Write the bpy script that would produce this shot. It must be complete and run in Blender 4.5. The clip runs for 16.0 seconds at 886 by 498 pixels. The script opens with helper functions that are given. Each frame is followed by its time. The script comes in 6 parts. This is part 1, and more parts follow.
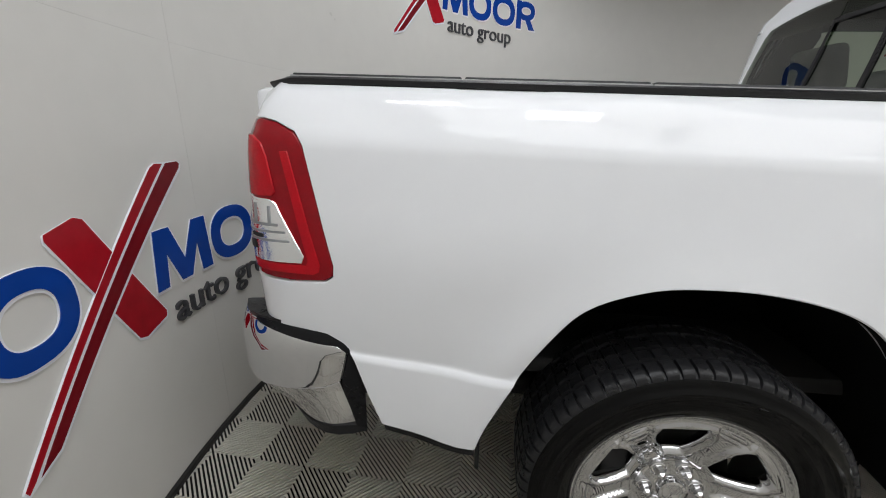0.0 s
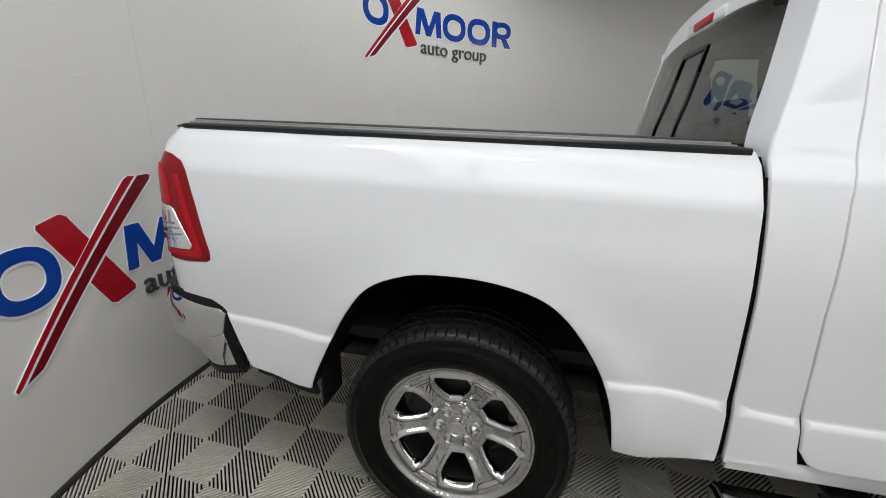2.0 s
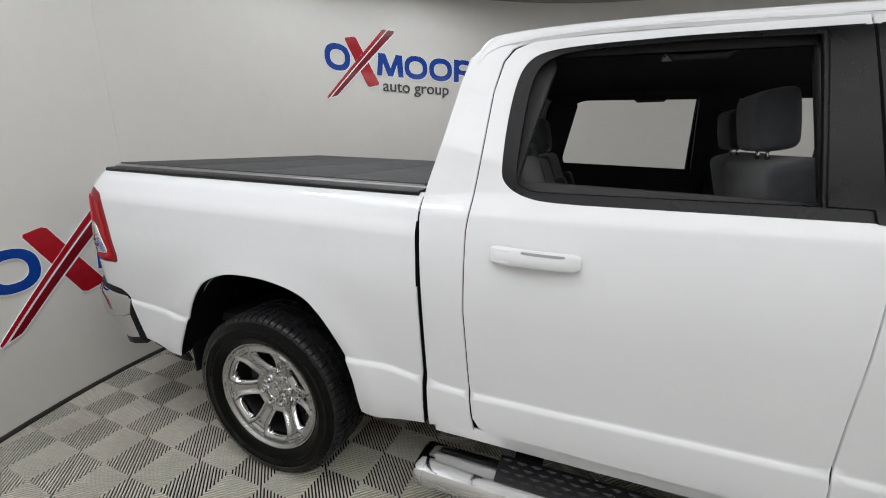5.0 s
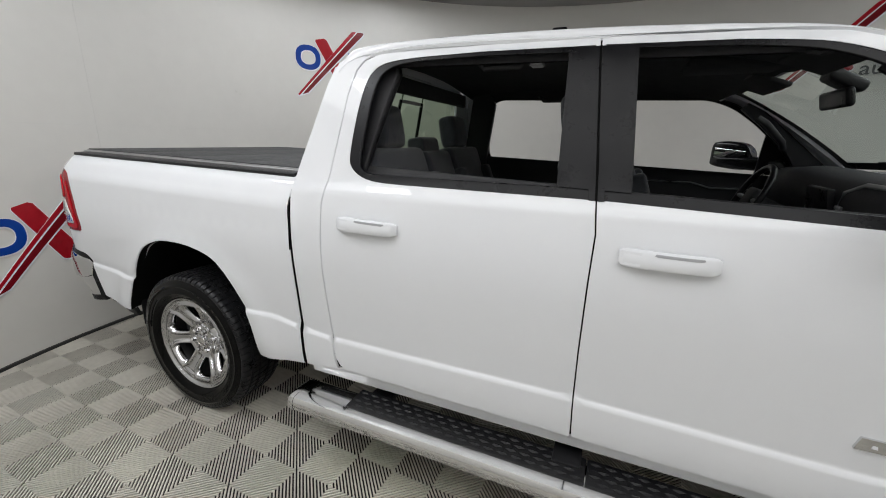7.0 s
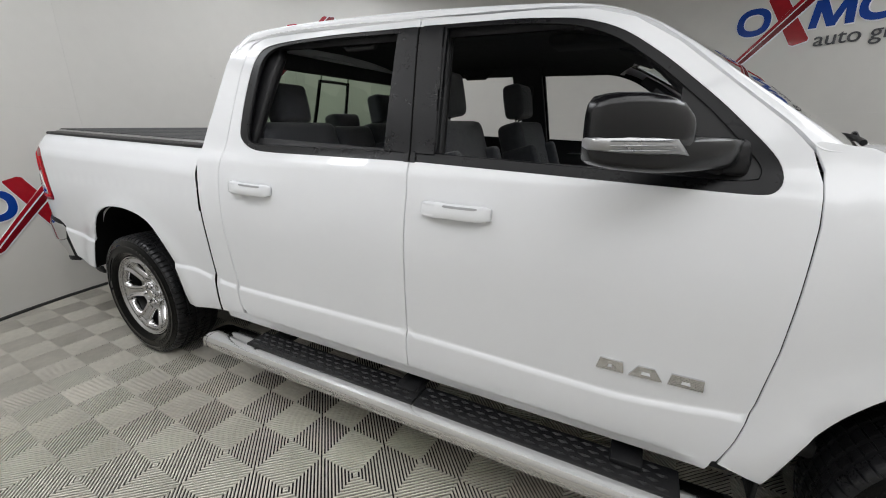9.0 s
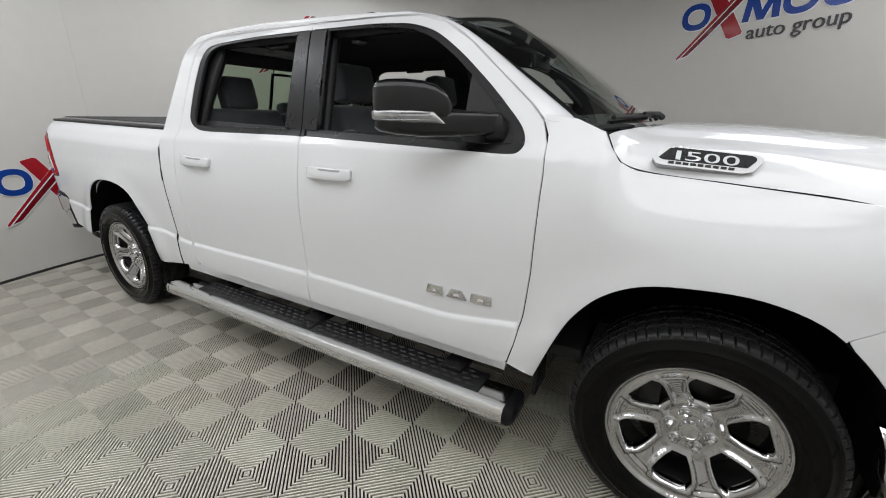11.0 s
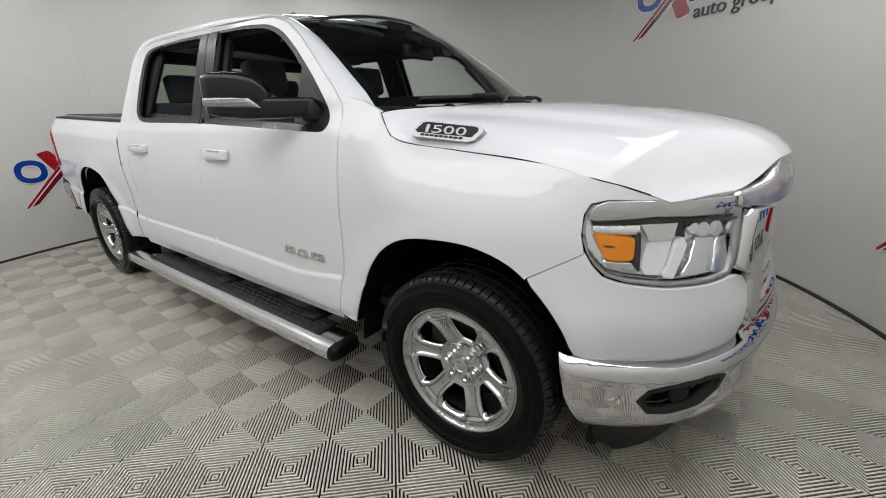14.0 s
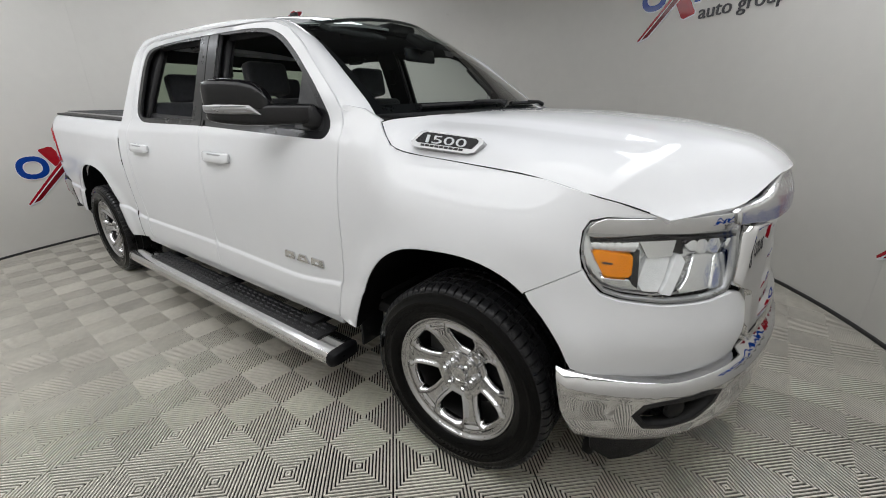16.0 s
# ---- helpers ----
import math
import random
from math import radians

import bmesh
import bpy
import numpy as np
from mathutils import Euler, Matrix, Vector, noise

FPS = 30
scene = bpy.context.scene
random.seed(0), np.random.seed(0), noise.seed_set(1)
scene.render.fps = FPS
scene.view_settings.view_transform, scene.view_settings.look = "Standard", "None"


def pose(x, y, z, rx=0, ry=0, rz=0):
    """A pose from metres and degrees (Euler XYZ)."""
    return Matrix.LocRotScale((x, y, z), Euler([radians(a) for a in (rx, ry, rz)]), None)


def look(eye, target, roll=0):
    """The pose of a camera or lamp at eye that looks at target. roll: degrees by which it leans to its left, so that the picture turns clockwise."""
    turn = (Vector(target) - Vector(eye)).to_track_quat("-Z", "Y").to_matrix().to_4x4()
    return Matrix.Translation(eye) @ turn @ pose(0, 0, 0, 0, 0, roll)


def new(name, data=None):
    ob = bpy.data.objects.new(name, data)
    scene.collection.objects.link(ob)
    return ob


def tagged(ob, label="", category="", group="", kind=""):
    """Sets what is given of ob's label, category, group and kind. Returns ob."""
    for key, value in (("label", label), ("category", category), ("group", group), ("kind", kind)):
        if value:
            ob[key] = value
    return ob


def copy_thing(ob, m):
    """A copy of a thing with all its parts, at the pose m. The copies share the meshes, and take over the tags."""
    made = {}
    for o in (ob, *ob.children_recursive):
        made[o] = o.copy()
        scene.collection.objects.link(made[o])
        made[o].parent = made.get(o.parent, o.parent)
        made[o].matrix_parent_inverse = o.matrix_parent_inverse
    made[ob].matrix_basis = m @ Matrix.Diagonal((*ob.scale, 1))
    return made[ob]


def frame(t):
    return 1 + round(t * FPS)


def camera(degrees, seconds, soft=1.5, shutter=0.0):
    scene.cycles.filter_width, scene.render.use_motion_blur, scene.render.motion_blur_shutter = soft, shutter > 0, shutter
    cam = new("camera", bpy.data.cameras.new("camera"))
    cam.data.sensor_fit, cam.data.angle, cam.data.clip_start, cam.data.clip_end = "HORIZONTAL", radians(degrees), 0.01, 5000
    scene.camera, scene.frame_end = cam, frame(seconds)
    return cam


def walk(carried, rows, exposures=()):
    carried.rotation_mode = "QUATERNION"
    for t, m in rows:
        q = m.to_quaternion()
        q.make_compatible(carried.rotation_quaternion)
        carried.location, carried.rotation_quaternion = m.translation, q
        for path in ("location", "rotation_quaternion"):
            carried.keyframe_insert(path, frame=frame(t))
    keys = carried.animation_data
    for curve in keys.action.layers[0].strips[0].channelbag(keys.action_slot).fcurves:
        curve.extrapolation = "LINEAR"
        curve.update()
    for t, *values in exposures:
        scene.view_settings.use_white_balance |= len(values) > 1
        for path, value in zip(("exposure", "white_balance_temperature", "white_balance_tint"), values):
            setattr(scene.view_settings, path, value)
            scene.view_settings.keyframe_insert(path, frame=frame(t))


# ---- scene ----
cam = camera(95.6, 16.0, soft=1.0)
PATH = [
    (0, (-0.486, -1.807, 1.266), (-0.719, 0.094, 0.691), 0.6),
    (0.5, (-0.352, -1.908, 1.274), (-0.645, -0.016, 0.695), 0.7),
    (1, (-0.213, -2.013, 1.306), (-0.551, -0.128, 0.728), 0.7),
    (1.5, (-0.036, -2.044, 1.341), (-0.411, -0.166, 0.763), 0.8),
    (2, (0.198, -2.056, 1.363), (-0.223, -0.186, 0.793), 0.7),
    (2.5, (0.338, -2.112, 1.392), (-0.125, -0.248, 0.83), 0.8),
    (3, (0.497, -2.208, 1.41), (-0.013, -0.353, 0.862), 0.7),
    (3.5, (0.696, -2.193, 1.443), (0.137, -0.349, 0.91), 0.4),
    (4, (0.922, -2.154, 1.468), (0.318, -0.319, 0.95), 0.2),
    (4.2, (0.991, -2.16, 1.472), (0.368, -0.329, 0.961), 0.1),
    (6.3, (1.772, -2.194, 1.485), (1.035, -0.404, 0.981), 0.8),
    (6.5, (1.834, -2.215, 1.473), (1.091, -0.43, 0.964), 0.8),
    (7, (2.003, -2.258, 1.471), (1.244, -0.481, 0.953), 1.0),
    (7.5, (2.196, -2.207, 1.459), (1.422, -0.44, 0.934), 1.3),
    (8, (2.383, -2.159, 1.454), (1.589, -0.404, 0.915), 1.2),
    (8.5, (2.537, -2.211, 1.432), (1.724, -0.468, 0.884), 1.3),
    (8.7, (2.615, -2.201, 1.435), (1.782, -0.48, 0.848), 0.7),
    (10.8, (3.43, -2.31, 1.376), (2.495, -0.649, 0.77), 0.3),
    (11, (3.502, -2.294, 1.379), (2.558, -0.641, 0.764), 0.2),
    (11.5, (3.716, -2.215, 1.366), (2.75, -0.58, 0.741), -0.3),
    (12, (3.894, -2.217, 1.349), (2.9, -0.601, 0.716), -0.6),
    (12.5, (4.083, -2.237, 1.333), (3.062, -0.641, 0.692), -0.9),
    (13, (4.25, -2.16, 1.329), (3.196, -0.586, 0.686), -1.2),
    (13.5, (4.372, -2.097, 1.334), (3.29, -0.544, 0.685), -1.3),
    (14, (4.416, -2.064, 1.334), (3.313, -0.527, 0.686), -1.4),
    (14.5, (4.413, -2.048, 1.347), (3.301, -0.519, 0.695), -1.3),
    (15, (4.402, -2.051, 1.362), (3.292, -0.524, 0.703), -1.2),
    (15.5, (4.407, -2.051, 1.375), (3.299, -0.525, 0.71), -1.1),
    (16, (4.414, -2.046, 1.391), (3.311, -0.52, 0.716), -0.9),
]
walk(cam, [(t, look(eye, target, roll)) for t, eye, target, roll in PATH])

from mathutils.geometry import delaunay_2d_cdt

# ---- world and lamps ----
CX, CY, RW, HC = 2.0, -0.27, 3.62, 3.055      # round booth: centre, wall radius, ceiling height
world = bpy.data.worlds.new("world")
scene.world = world
world.use_nodes = True
world.node_tree.nodes["Background"].inputs[0].default_value = (0.6, 0.62, 0.65, 1)
world.node_tree.nodes["Background"].inputs[1].default_value = 0.05
scene.view_settings.exposure = -0.31
ARC_W, LAMP_W, FAR_W, LAMP_COL = 6.6, 8.0, 13.0, (0.955, 1.0, 1.07)


# ---- materials ----
def mat(name, col, rough=0.5, metal=0.0, coat=0.0, spec=0.5, noise_amt=0.0, scale=8.0, bump=0.0, bscale=60.0, rvar=0.0, sheen=0.0):
    """A principled material with two scales of variation in colour, gloss and relief."""
    m = bpy.data.materials.new(name)
    m.use_nodes = True
    nt = m.node_tree
    b = nt.nodes["Principled BSDF"]
    b.inputs["Base Color"].default_value = (*col, 1)
    b.inputs["Roughness"].default_value = rough
    b.inputs["Metallic"].default_value = metal
    b.inputs["Coat Weight"].default_value = coat
    b.inputs["Coat Roughness"].default_value = 0.04
    b.inputs["Specular IOR Level"].default_value = spec
    if sheen:
        b.inputs["Sheen Weight"].default_value = sheen
    tc = nt.nodes.new("ShaderNodeTexCoord")
    if noise_amt or rvar:
        n1, n2 = nt.nodes.new("ShaderNodeTexNoise"), nt.nodes.new("ShaderNodeTexNoise")
        n1.inputs["Scale"].default_value, n2.inputs["Scale"].default_value = scale, scale * 9
        n1.inputs["Detail"].default_value = 4
        mx = nt.nodes.new("ShaderNodeMath")
        mx.operation = "MULTIPLY_ADD"
        nt.links.new(tc.outputs["Object"], n1.inputs["Vector"])
        nt.links.new(tc.outputs["Object"], n2.inputs["Vector"])
        nt.links.new(n2.outputs["Fac"], mx.inputs[0])
        mx.inputs[1].default_value = 0.5
        nt.links.new(n1.outputs["Fac"], mx.inputs[2])
        if noise_amt:
            mr = nt.nodes.new("ShaderNodeMapRange")
            mr.inputs["From Min"].default_value, mr.inputs["From Max"].default_value = 0.45, 1.05
            mr.inputs["To Min"].default_value, mr.inputs["To Max"].default_value = 1 - noise_amt, 1 + noise_amt
            nt.links.new(mx.outputs[0], mr.inputs["Value"])
            vm = nt.nodes.new("ShaderNodeVectorMath")
            vm.operation = "SCALE"
            vm.inputs[0].default_value = col
            nt.links.new(mr.outputs[0], vm.inputs["Scale"])
            nt.links.new(vm.outputs[0], b.inputs["Base Color"])
        if rvar:
            mr2 = nt.nodes.new("ShaderNodeMapRange")
            mr2.inputs["From Min"].default_value, mr2.inputs["From Max"].default_value = 0.45, 1.05
            mr2.inputs["To Min"].default_value, mr2.inputs["To Max"].default_value = max(0.0, rough - rvar), rough + rvar
            nt.links.new(mx.outputs[0], mr2.inputs["Value"])
            nt.links.new(mr2.outputs[0], b.inputs["Roughness"])
    if bump:
        n3 = nt.nodes.new("ShaderNodeTexNoise")
        n3.inputs["Scale"].default_value = bscale
        n3.inputs["Detail"].default_value = 3
        bp = nt.nodes.new("ShaderNodeBump")
        bp.inputs["Strength"].default_value = bump
        bp.inputs["Distance"].default_value = 0.004
        nt.links.new(tc.outputs["Object"], n3.inputs["Vector"])
        nt.links.new(n3.outputs["Fac"], bp.inputs["Height"])
        nt.links.new(bp.outputs[0], b.inputs["Normal"])
    return m


def glass(name, tint, gloss_rough=0.0, f0=0.04, boost=1.0):
    """Thin pane: clear tinted see-through with a mirror-like reflection that grows at grazing angles."""
    m = bpy.data.materials.new(name)
    m.use_nodes = True
    nt = m.node_tree
    nt.nodes.remove(nt.nodes["Principled BSDF"])
    t, g, mx, lw = (nt.nodes.new("ShaderNode" + k) for k in ("BsdfTransparent", "BsdfGlossy", "MixShader", "LayerWeight"))
    t.inputs[0].default_value = (*tint, 1)
    g.inputs["Roughness"].default_value = gloss_rough
    g.inputs["Color"].default_value = (1, 1, 1, 1)
    lw.inputs["Blend"].default_value = 0.5
    pw, ml = nt.nodes.new("ShaderNodeMath"), nt.nodes.new("ShaderNodeMath")
    pw.operation, pw.inputs[1].default_value = "POWER", 4.5
    ml.operation, ml.use_clamp = "MULTIPLY_ADD", True
    ml.inputs[1].default_value, ml.inputs[2].default_value = 0.9 * boost, f0 * boost
    nt.links.new(lw.outputs["Facing"], pw.inputs[0])
    nt.links.new(pw.outputs[0], ml.inputs[0])
    nt.links.new(ml.outputs[0], mx.inputs[0])
    nt.links.new(t.outputs[0], mx.inputs[1])
    nt.links.new(g.outputs[0], mx.inputs[2])
    nt.links.new(mx.outputs[0], nt.nodes["Material Output"].inputs["Surface"])
    return m


def emit(name, col, power):
    m = bpy.data.materials.new(name)
    m.use_nodes = True
    b = m.node_tree.nodes["Principled BSDF"]
    b.inputs["Base Color"].default_value = (0.8, 0.8, 0.8, 1)
    b.inputs["Emission Color"].default_value = (*col, 1)
    b.inputs["Emission Strength"].default_value = power
    return m


M_PAINT = mat("white_paint", (0.72, 0.73, 0.75), 0.5, coat=1.0, spec=0.0, noise_amt=0.012, scale=2.0, bump=0.012, bscale=900)
M_RIM = mat("chrome_cladding", (0.52, 0.52, 0.525), 0.025, metal=1.0, rvar=0.02, scale=5, noise_amt=0.03)
# wheel barrel is silver metal; shade inside the wheel is put into this colour
M_DISH = mat("shade_dark_metal", (0.03, 0.03, 0.03), 0.45, metal=0.6, noise_amt=0.2)
M_CHROME = mat("chrome", (0.64, 0.64, 0.645), 0.04, metal=1.0, rvar=0.02, scale=5, noise_amt=0.03)
M_STEEL = mat("brushed_steel", (0.60, 0.60, 0.60), 0.22, metal=1.0, rvar=0.07, scale=6, noise_amt=0.05)
M_BLACK = mat("black_plastic", (0.008, 0.008, 0.009), 0.42, spec=0.32, noise_amt=0.2, scale=20, bump=0.25, bscale=700, rvar=0.08)
M_SHELL = mat("satin_mirror_shell", (0.006, 0.006, 0.007), 0.20, spec=0.42, noise_amt=0.1, scale=10, rvar=0.05)
M_GLOSSB = mat("satin_black_trim", (0.006, 0.006, 0.007), 0.30, spec=0.20, noise_amt=0.1, scale=10, rvar=0.06)
M_RUBBER = mat("tyre_rubber", (0.014, 0.014, 0.015), 0.32, spec=0.24, noise_amt=0.25, scale=14, bump=0.2, bscale=300, rvar=0.1)
M_WALLR = mat("dressed_sidewall", (0.002, 0.002, 0.002), 0.05, spec=0.15, noise_amt=0.2, scale=14, bump=0.008, bscale=60, rvar=0.03)
M_LINER = mat("wheel_liner", (0.004, 0.004, 0.004), 0.95, spec=0.1, noise_amt=0.3, scale=9, bump=0.4, bscale=200)
M_UNDER = mat("chassis_black", (0.012, 0.012, 0.012), 0.7, noise_amt=0.3, scale=9)
M_CLOTH = mat("dark_cloth", (0.042, 0.045, 0.052), 0.9, noise_amt=0.25, scale=30, bump=0.5, bscale=900, sheen=0.3)
M_CABIN = mat("cabin_plastic", (0.016, 0.016, 0.018), 0.6, noise_amt=0.2, scale=12, bump=0.3, bscale=500)
M_HEAD = mat("headliner", (0.034, 0.034, 0.036), 0.95, noise_amt=0.2, scale=25)
M_SILVER = mat("silver_trim", (0.35, 0.36, 0.37), 0.3, metal=0.8, noise_amt=0.05, rvar=0.05)
M_BADGE = mat("dull_badge_metal", (0.38, 0.38, 0.385), 0.30, metal=0.8, noise_amt=0.06, rvar=0.06)
M_GREYP = mat("recess_shade_grey", (0.34, 0.345, 0.355), 0.5, noise_amt=0.06)
M_COVER = mat("cover_vinyl", (0.035, 0.036, 0.037), 0.62, noise_amt=0.2, scale=10, bump=0.5, bscale=420, rvar=0.08)
M_BOARD = mat("polished_steel", (0.72, 0.72, 0.72), 0.11, metal=1.0, rvar=0.06, scale=6, noise_amt=0.04)
M_ALU = mat("anodised_edge", (0.45, 0.45, 0.45), 0.35, metal=0.9, noise_amt=0.06)
M_RED = mat("red_lens", (0.42, 0.003, 0.010), 0.25, spec=0.15, coat=0.12, noise_amt=0.15, scale=16, bump=0.25, bscale=160)
M_REDD = mat("dark_red_lens", (0.24, 0.001, 0.006), 0.12, spec=0.2, coat=0.15, noise_amt=0.12, scale=18)
M_AMBER = mat("amber_lens", (0.86, 0.27, 0.001), 0.25, spec=0.1, coat=0.05, noise_amt=0.12, scale=30, bump=0.4, bscale=220)
M_BULB = mat("reflector_bowl", (0.93, 0.94, 0.95), 0.16, metal=1.0, rvar=0.06, scale=14, bump=0.25, bscale=60)
M_LENSW = mat("lens_and_reflection_white", (0.84, 0.85, 0.86), 0.2, coat=0.6, noise_amt=0.08, scale=40, bump=0.4, bscale=200)
M_WIND = glass("windscreen_glass", (0.78, 0.85, 0.81), boost=1.4)
M_BACK = glass("privacy_glass", (0.33, 0.40, 0.31), boost=1.1)
M_SIDEP = glass("dark_privacy_glass", (0.31, 0.37, 0.29), boost=1.1)
M_LENS = glass("lamp_lens", (0.94, 0.95, 0.95))
M_WALL = mat("wall_laminate", (0.66, 0.645, 0.61), 0.34, noise_amt=0.035, scale=1.1, bump=0.03, bscale=40, rvar=0.07)
M_SEAM = mat("panel_seam", (0.30, 0.29, 0.27), 0.7, noise_amt=0.1)
M_CEILD = mat("dark_ceiling_board", (0.03, 0.03, 0.032), 0.8, noise_amt=0.1, scale=2)
M_CEIL = mat("ceiling_board", (0.30, 0.295, 0.28), 0.8, noise_amt=0.04, scale=2)
M_BASE = mat("rubber_skirting", (0.018, 0.017, 0.016), 0.45, noise_amt=0.3, scale=6, bump=0.2, bscale=90)
M_TILE = mat("vented_floor_tile", (0.60, 0.572, 0.505), 0.55, noise_amt=0.16, scale=3.0, bump=0.15, bscale=400, rvar=0.1)
M_GROUT = mat("floor_base", (0.006, 0.0055, 0.005), 0.85, noise_amt=0.35, scale=5)
M_BLUE = mat("blue_acrylic", (0.005, 0.048, 0.30), 0.22, spec=0.3, coat=0.2, noise_amt=0.18, scale=1.5)
M_SREDD = mat("deep_red_acrylic", (0.17, 0.005, 0.010), 0.22, spec=0.3, coat=0.2, noise_amt=0.2, scale=2.5)
M_SRED = mat("red_acrylic", (0.36, 0.008, 0.016), 0.22, spec=0.3, coat=0.2, noise_amt=0.25, scale=2.5)
M_SWHITE = mat("white_acrylic", (0.80, 0.81, 0.84), 0.3, noise_amt=0.03)
M_SGREY = mat("grey_acrylic", (0.05, 0.05, 0.055), 0.3, noise_amt=0.1)
nt = M_TILE.node_tree                          # each tile a little different, with broad stains across the floor
b = nt.nodes["Principled BSDF"]
src = b.inputs["Base Color"].links[0].from_socket
gp, oi, nz = nt.nodes.new("ShaderNodeNewGeometry"), nt.nodes.new("ShaderNodeObjectInfo"), nt.nodes.new("ShaderNodeTexNoise")
nz.inputs["Scale"].default_value, nz.inputs["Detail"].default_value = 1.3, 5
nt.links.new(gp.outputs["Position"], nz.inputs["Vector"])
ra, rb, mm = nt.nodes.new("ShaderNodeMapRange"), nt.nodes.new("ShaderNodeMapRange"), nt.nodes.new("ShaderNodeMath")
nt.links.new(nz.outputs["Fac"], ra.inputs["Value"])
ra.inputs["From Min"].default_value, ra.inputs["From Max"].default_value, ra.inputs["To Min"].default_value, ra.inputs["To Max"].default_value = 0.3, 0.7, 0.84, 1.08
nt.links.new(oi.outputs["Random"], rb.inputs["Value"])
rb.inputs["To Min"].default_value, rb.inputs["To Max"].default_value = 0.93, 1.06
mm.operation = "MULTIPLY"
nt.links.new(ra.outputs[0], mm.inputs[0])
nt.links.new(rb.outputs[0], mm.inputs[1])
vs = nt.nodes.new("ShaderNodeVectorMath")
vs.operation = "SCALE"
nt.links.new(src, vs.inputs[0])
nt.links.new(mm.outputs[0], vs.inputs["Scale"])
nt.links.new(vs.outputs[0], b.inputs["Base Color"])
M_DIFF = emit("lamp_diffuser", (1.0, 0.97, 0.93), 1.5)


# ---- mesh helpers ----
def mesh_of(name, verts, faces, material, smooth=True, normals=None):
    me = bpy.data.meshes.new(name)
    me.from_pydata([tuple(v) for v in verts], [], faces)
    me.materials.append(material)
    if smooth:
        me.polygons.foreach_set("use_smooth", [True] * len(me.polygons))
    me.update()
    if normals is not None:
        me.normals_split_custom_set_from_vertices([tuple(n) for n in normals])
    return me


def place(name, me, parent=None, label=""):
    ob = new(name, me)
    if parent is not None:
        ob.parent = parent
    return tagged(ob, label)


def part(name, bm, material, parent, label="", smooth=True, angle=None):
    me = bpy.data.meshes.new(name)
    bmesh.ops.recalc_face_normals(bm, faces=bm.faces)
    bm.to_mesh(me)
    bm.free()
    me.materials.append(material)
    me.polygons.foreach_set("use_smooth", [smooth] * len(me.polygons))
    if smooth and angle:
        me.set_sharp_from_angle(angle=radians(angle))
    return place(name, me, parent, label)


def box(cx, cy, cz, sx, sy, sz, bevel=0.0, seg=2, rot=None):
    """A box with rounded edges, about its centre."""
    bm = bmesh.new()
    bmesh.ops.create_cube(bm, size=1)
    bmesh.ops.scale(bm, vec=(sx, sy, sz), verts=bm.verts)
    if bevel:
        bmesh.ops.bevel(bm, geom=bm.edges[:], offset=bevel, segments=seg, profile=0.5, affect="EDGES")
    if rot is not None:
        bmesh.ops.transform(bm, matrix=rot, verts=bm.verts)
    bmesh.ops.translate(bm, vec=(cx, cy, cz), verts=bm.verts)
    return bm


def tube(points, r, n=10, close_ends=True):
    """A round bar through points; r is one radius or one for each point."""
    bm = bmesh.new()
    pts = [Vector(p) for p in points]
    rs = r if hasattr(r, "__len__") else [r] * len(pts)
    rings, up = [], Vector((0, 0, 1))
    for i, p in enumerate(pts):
        d = (pts[min(i + 1, len(pts) - 1)] - pts[max(i - 1, 0)]).normalized()
        a = d.cross(up if abs(d.z) < 0.95 else Vector((1, 0, 0))).normalized()
        b = d.cross(a)
        rings.append([bm.verts.new(p + (a * math.cos(2 * math.pi * k / n) + b * math.sin(2 * math.pi * k / n)) * rs[i]) for k in range(n)])
    for q, w in zip(rings, rings[1:]):
        for k in range(n):
            bm.faces.new((q[k], q[(k + 1) % n], w[(k + 1) % n], w[k]))
    if close_ends:
        bm.faces.new(rings[0])
        bm.faces.new(rings[-1])
    return bm


def prism(poly, f, depth_a, depth_b):
    """A closed slab over a polygon of (u, v): f(u, v, depth) gives each corner."""
    bm = bmesh.new()
    a = [bm.verts.new(f(u, v, depth_a)) for u, v in poly]
    b = [bm.verts.new(f(u, v, depth_b)) for u, v in poly]
    bm.faces.new(a)
    bm.faces.new(b)
    for i in range(len(poly)):
        j = (i + 1) % len(poly)
        bm.faces.new((a[i], a[j], b[j], b[i]))
    bmesh.ops.triangulate(bm, faces=[q for q in bm.faces if len(q.verts) > 4])
    return bm


def spline(pts, n=8, closed=False):
    """Catmull-Rom through 2D or 3D points."""
    p = [Vector(q) for q in pts]
    out, m = [], len(p)
    for i in range(m if closed else m - 1):
        a, b = (p[i - 1] if closed or i else p[0]), p[i]
        c, d = p[(i + 1) % m], p[(i + 2) % m] if closed else p[min(i + 2, m - 1)]
        for k in range(n):
            t = k / n
            out.append(0.5 * (2 * b + (c - a) * t + (2 * a - 5 * b + 4 * c - d) * t * t + (3 * b - a - 3 * c + d) * t ** 3))
    if not closed:
        out.append(p[-1])
    return [tuple(q) for q in out]


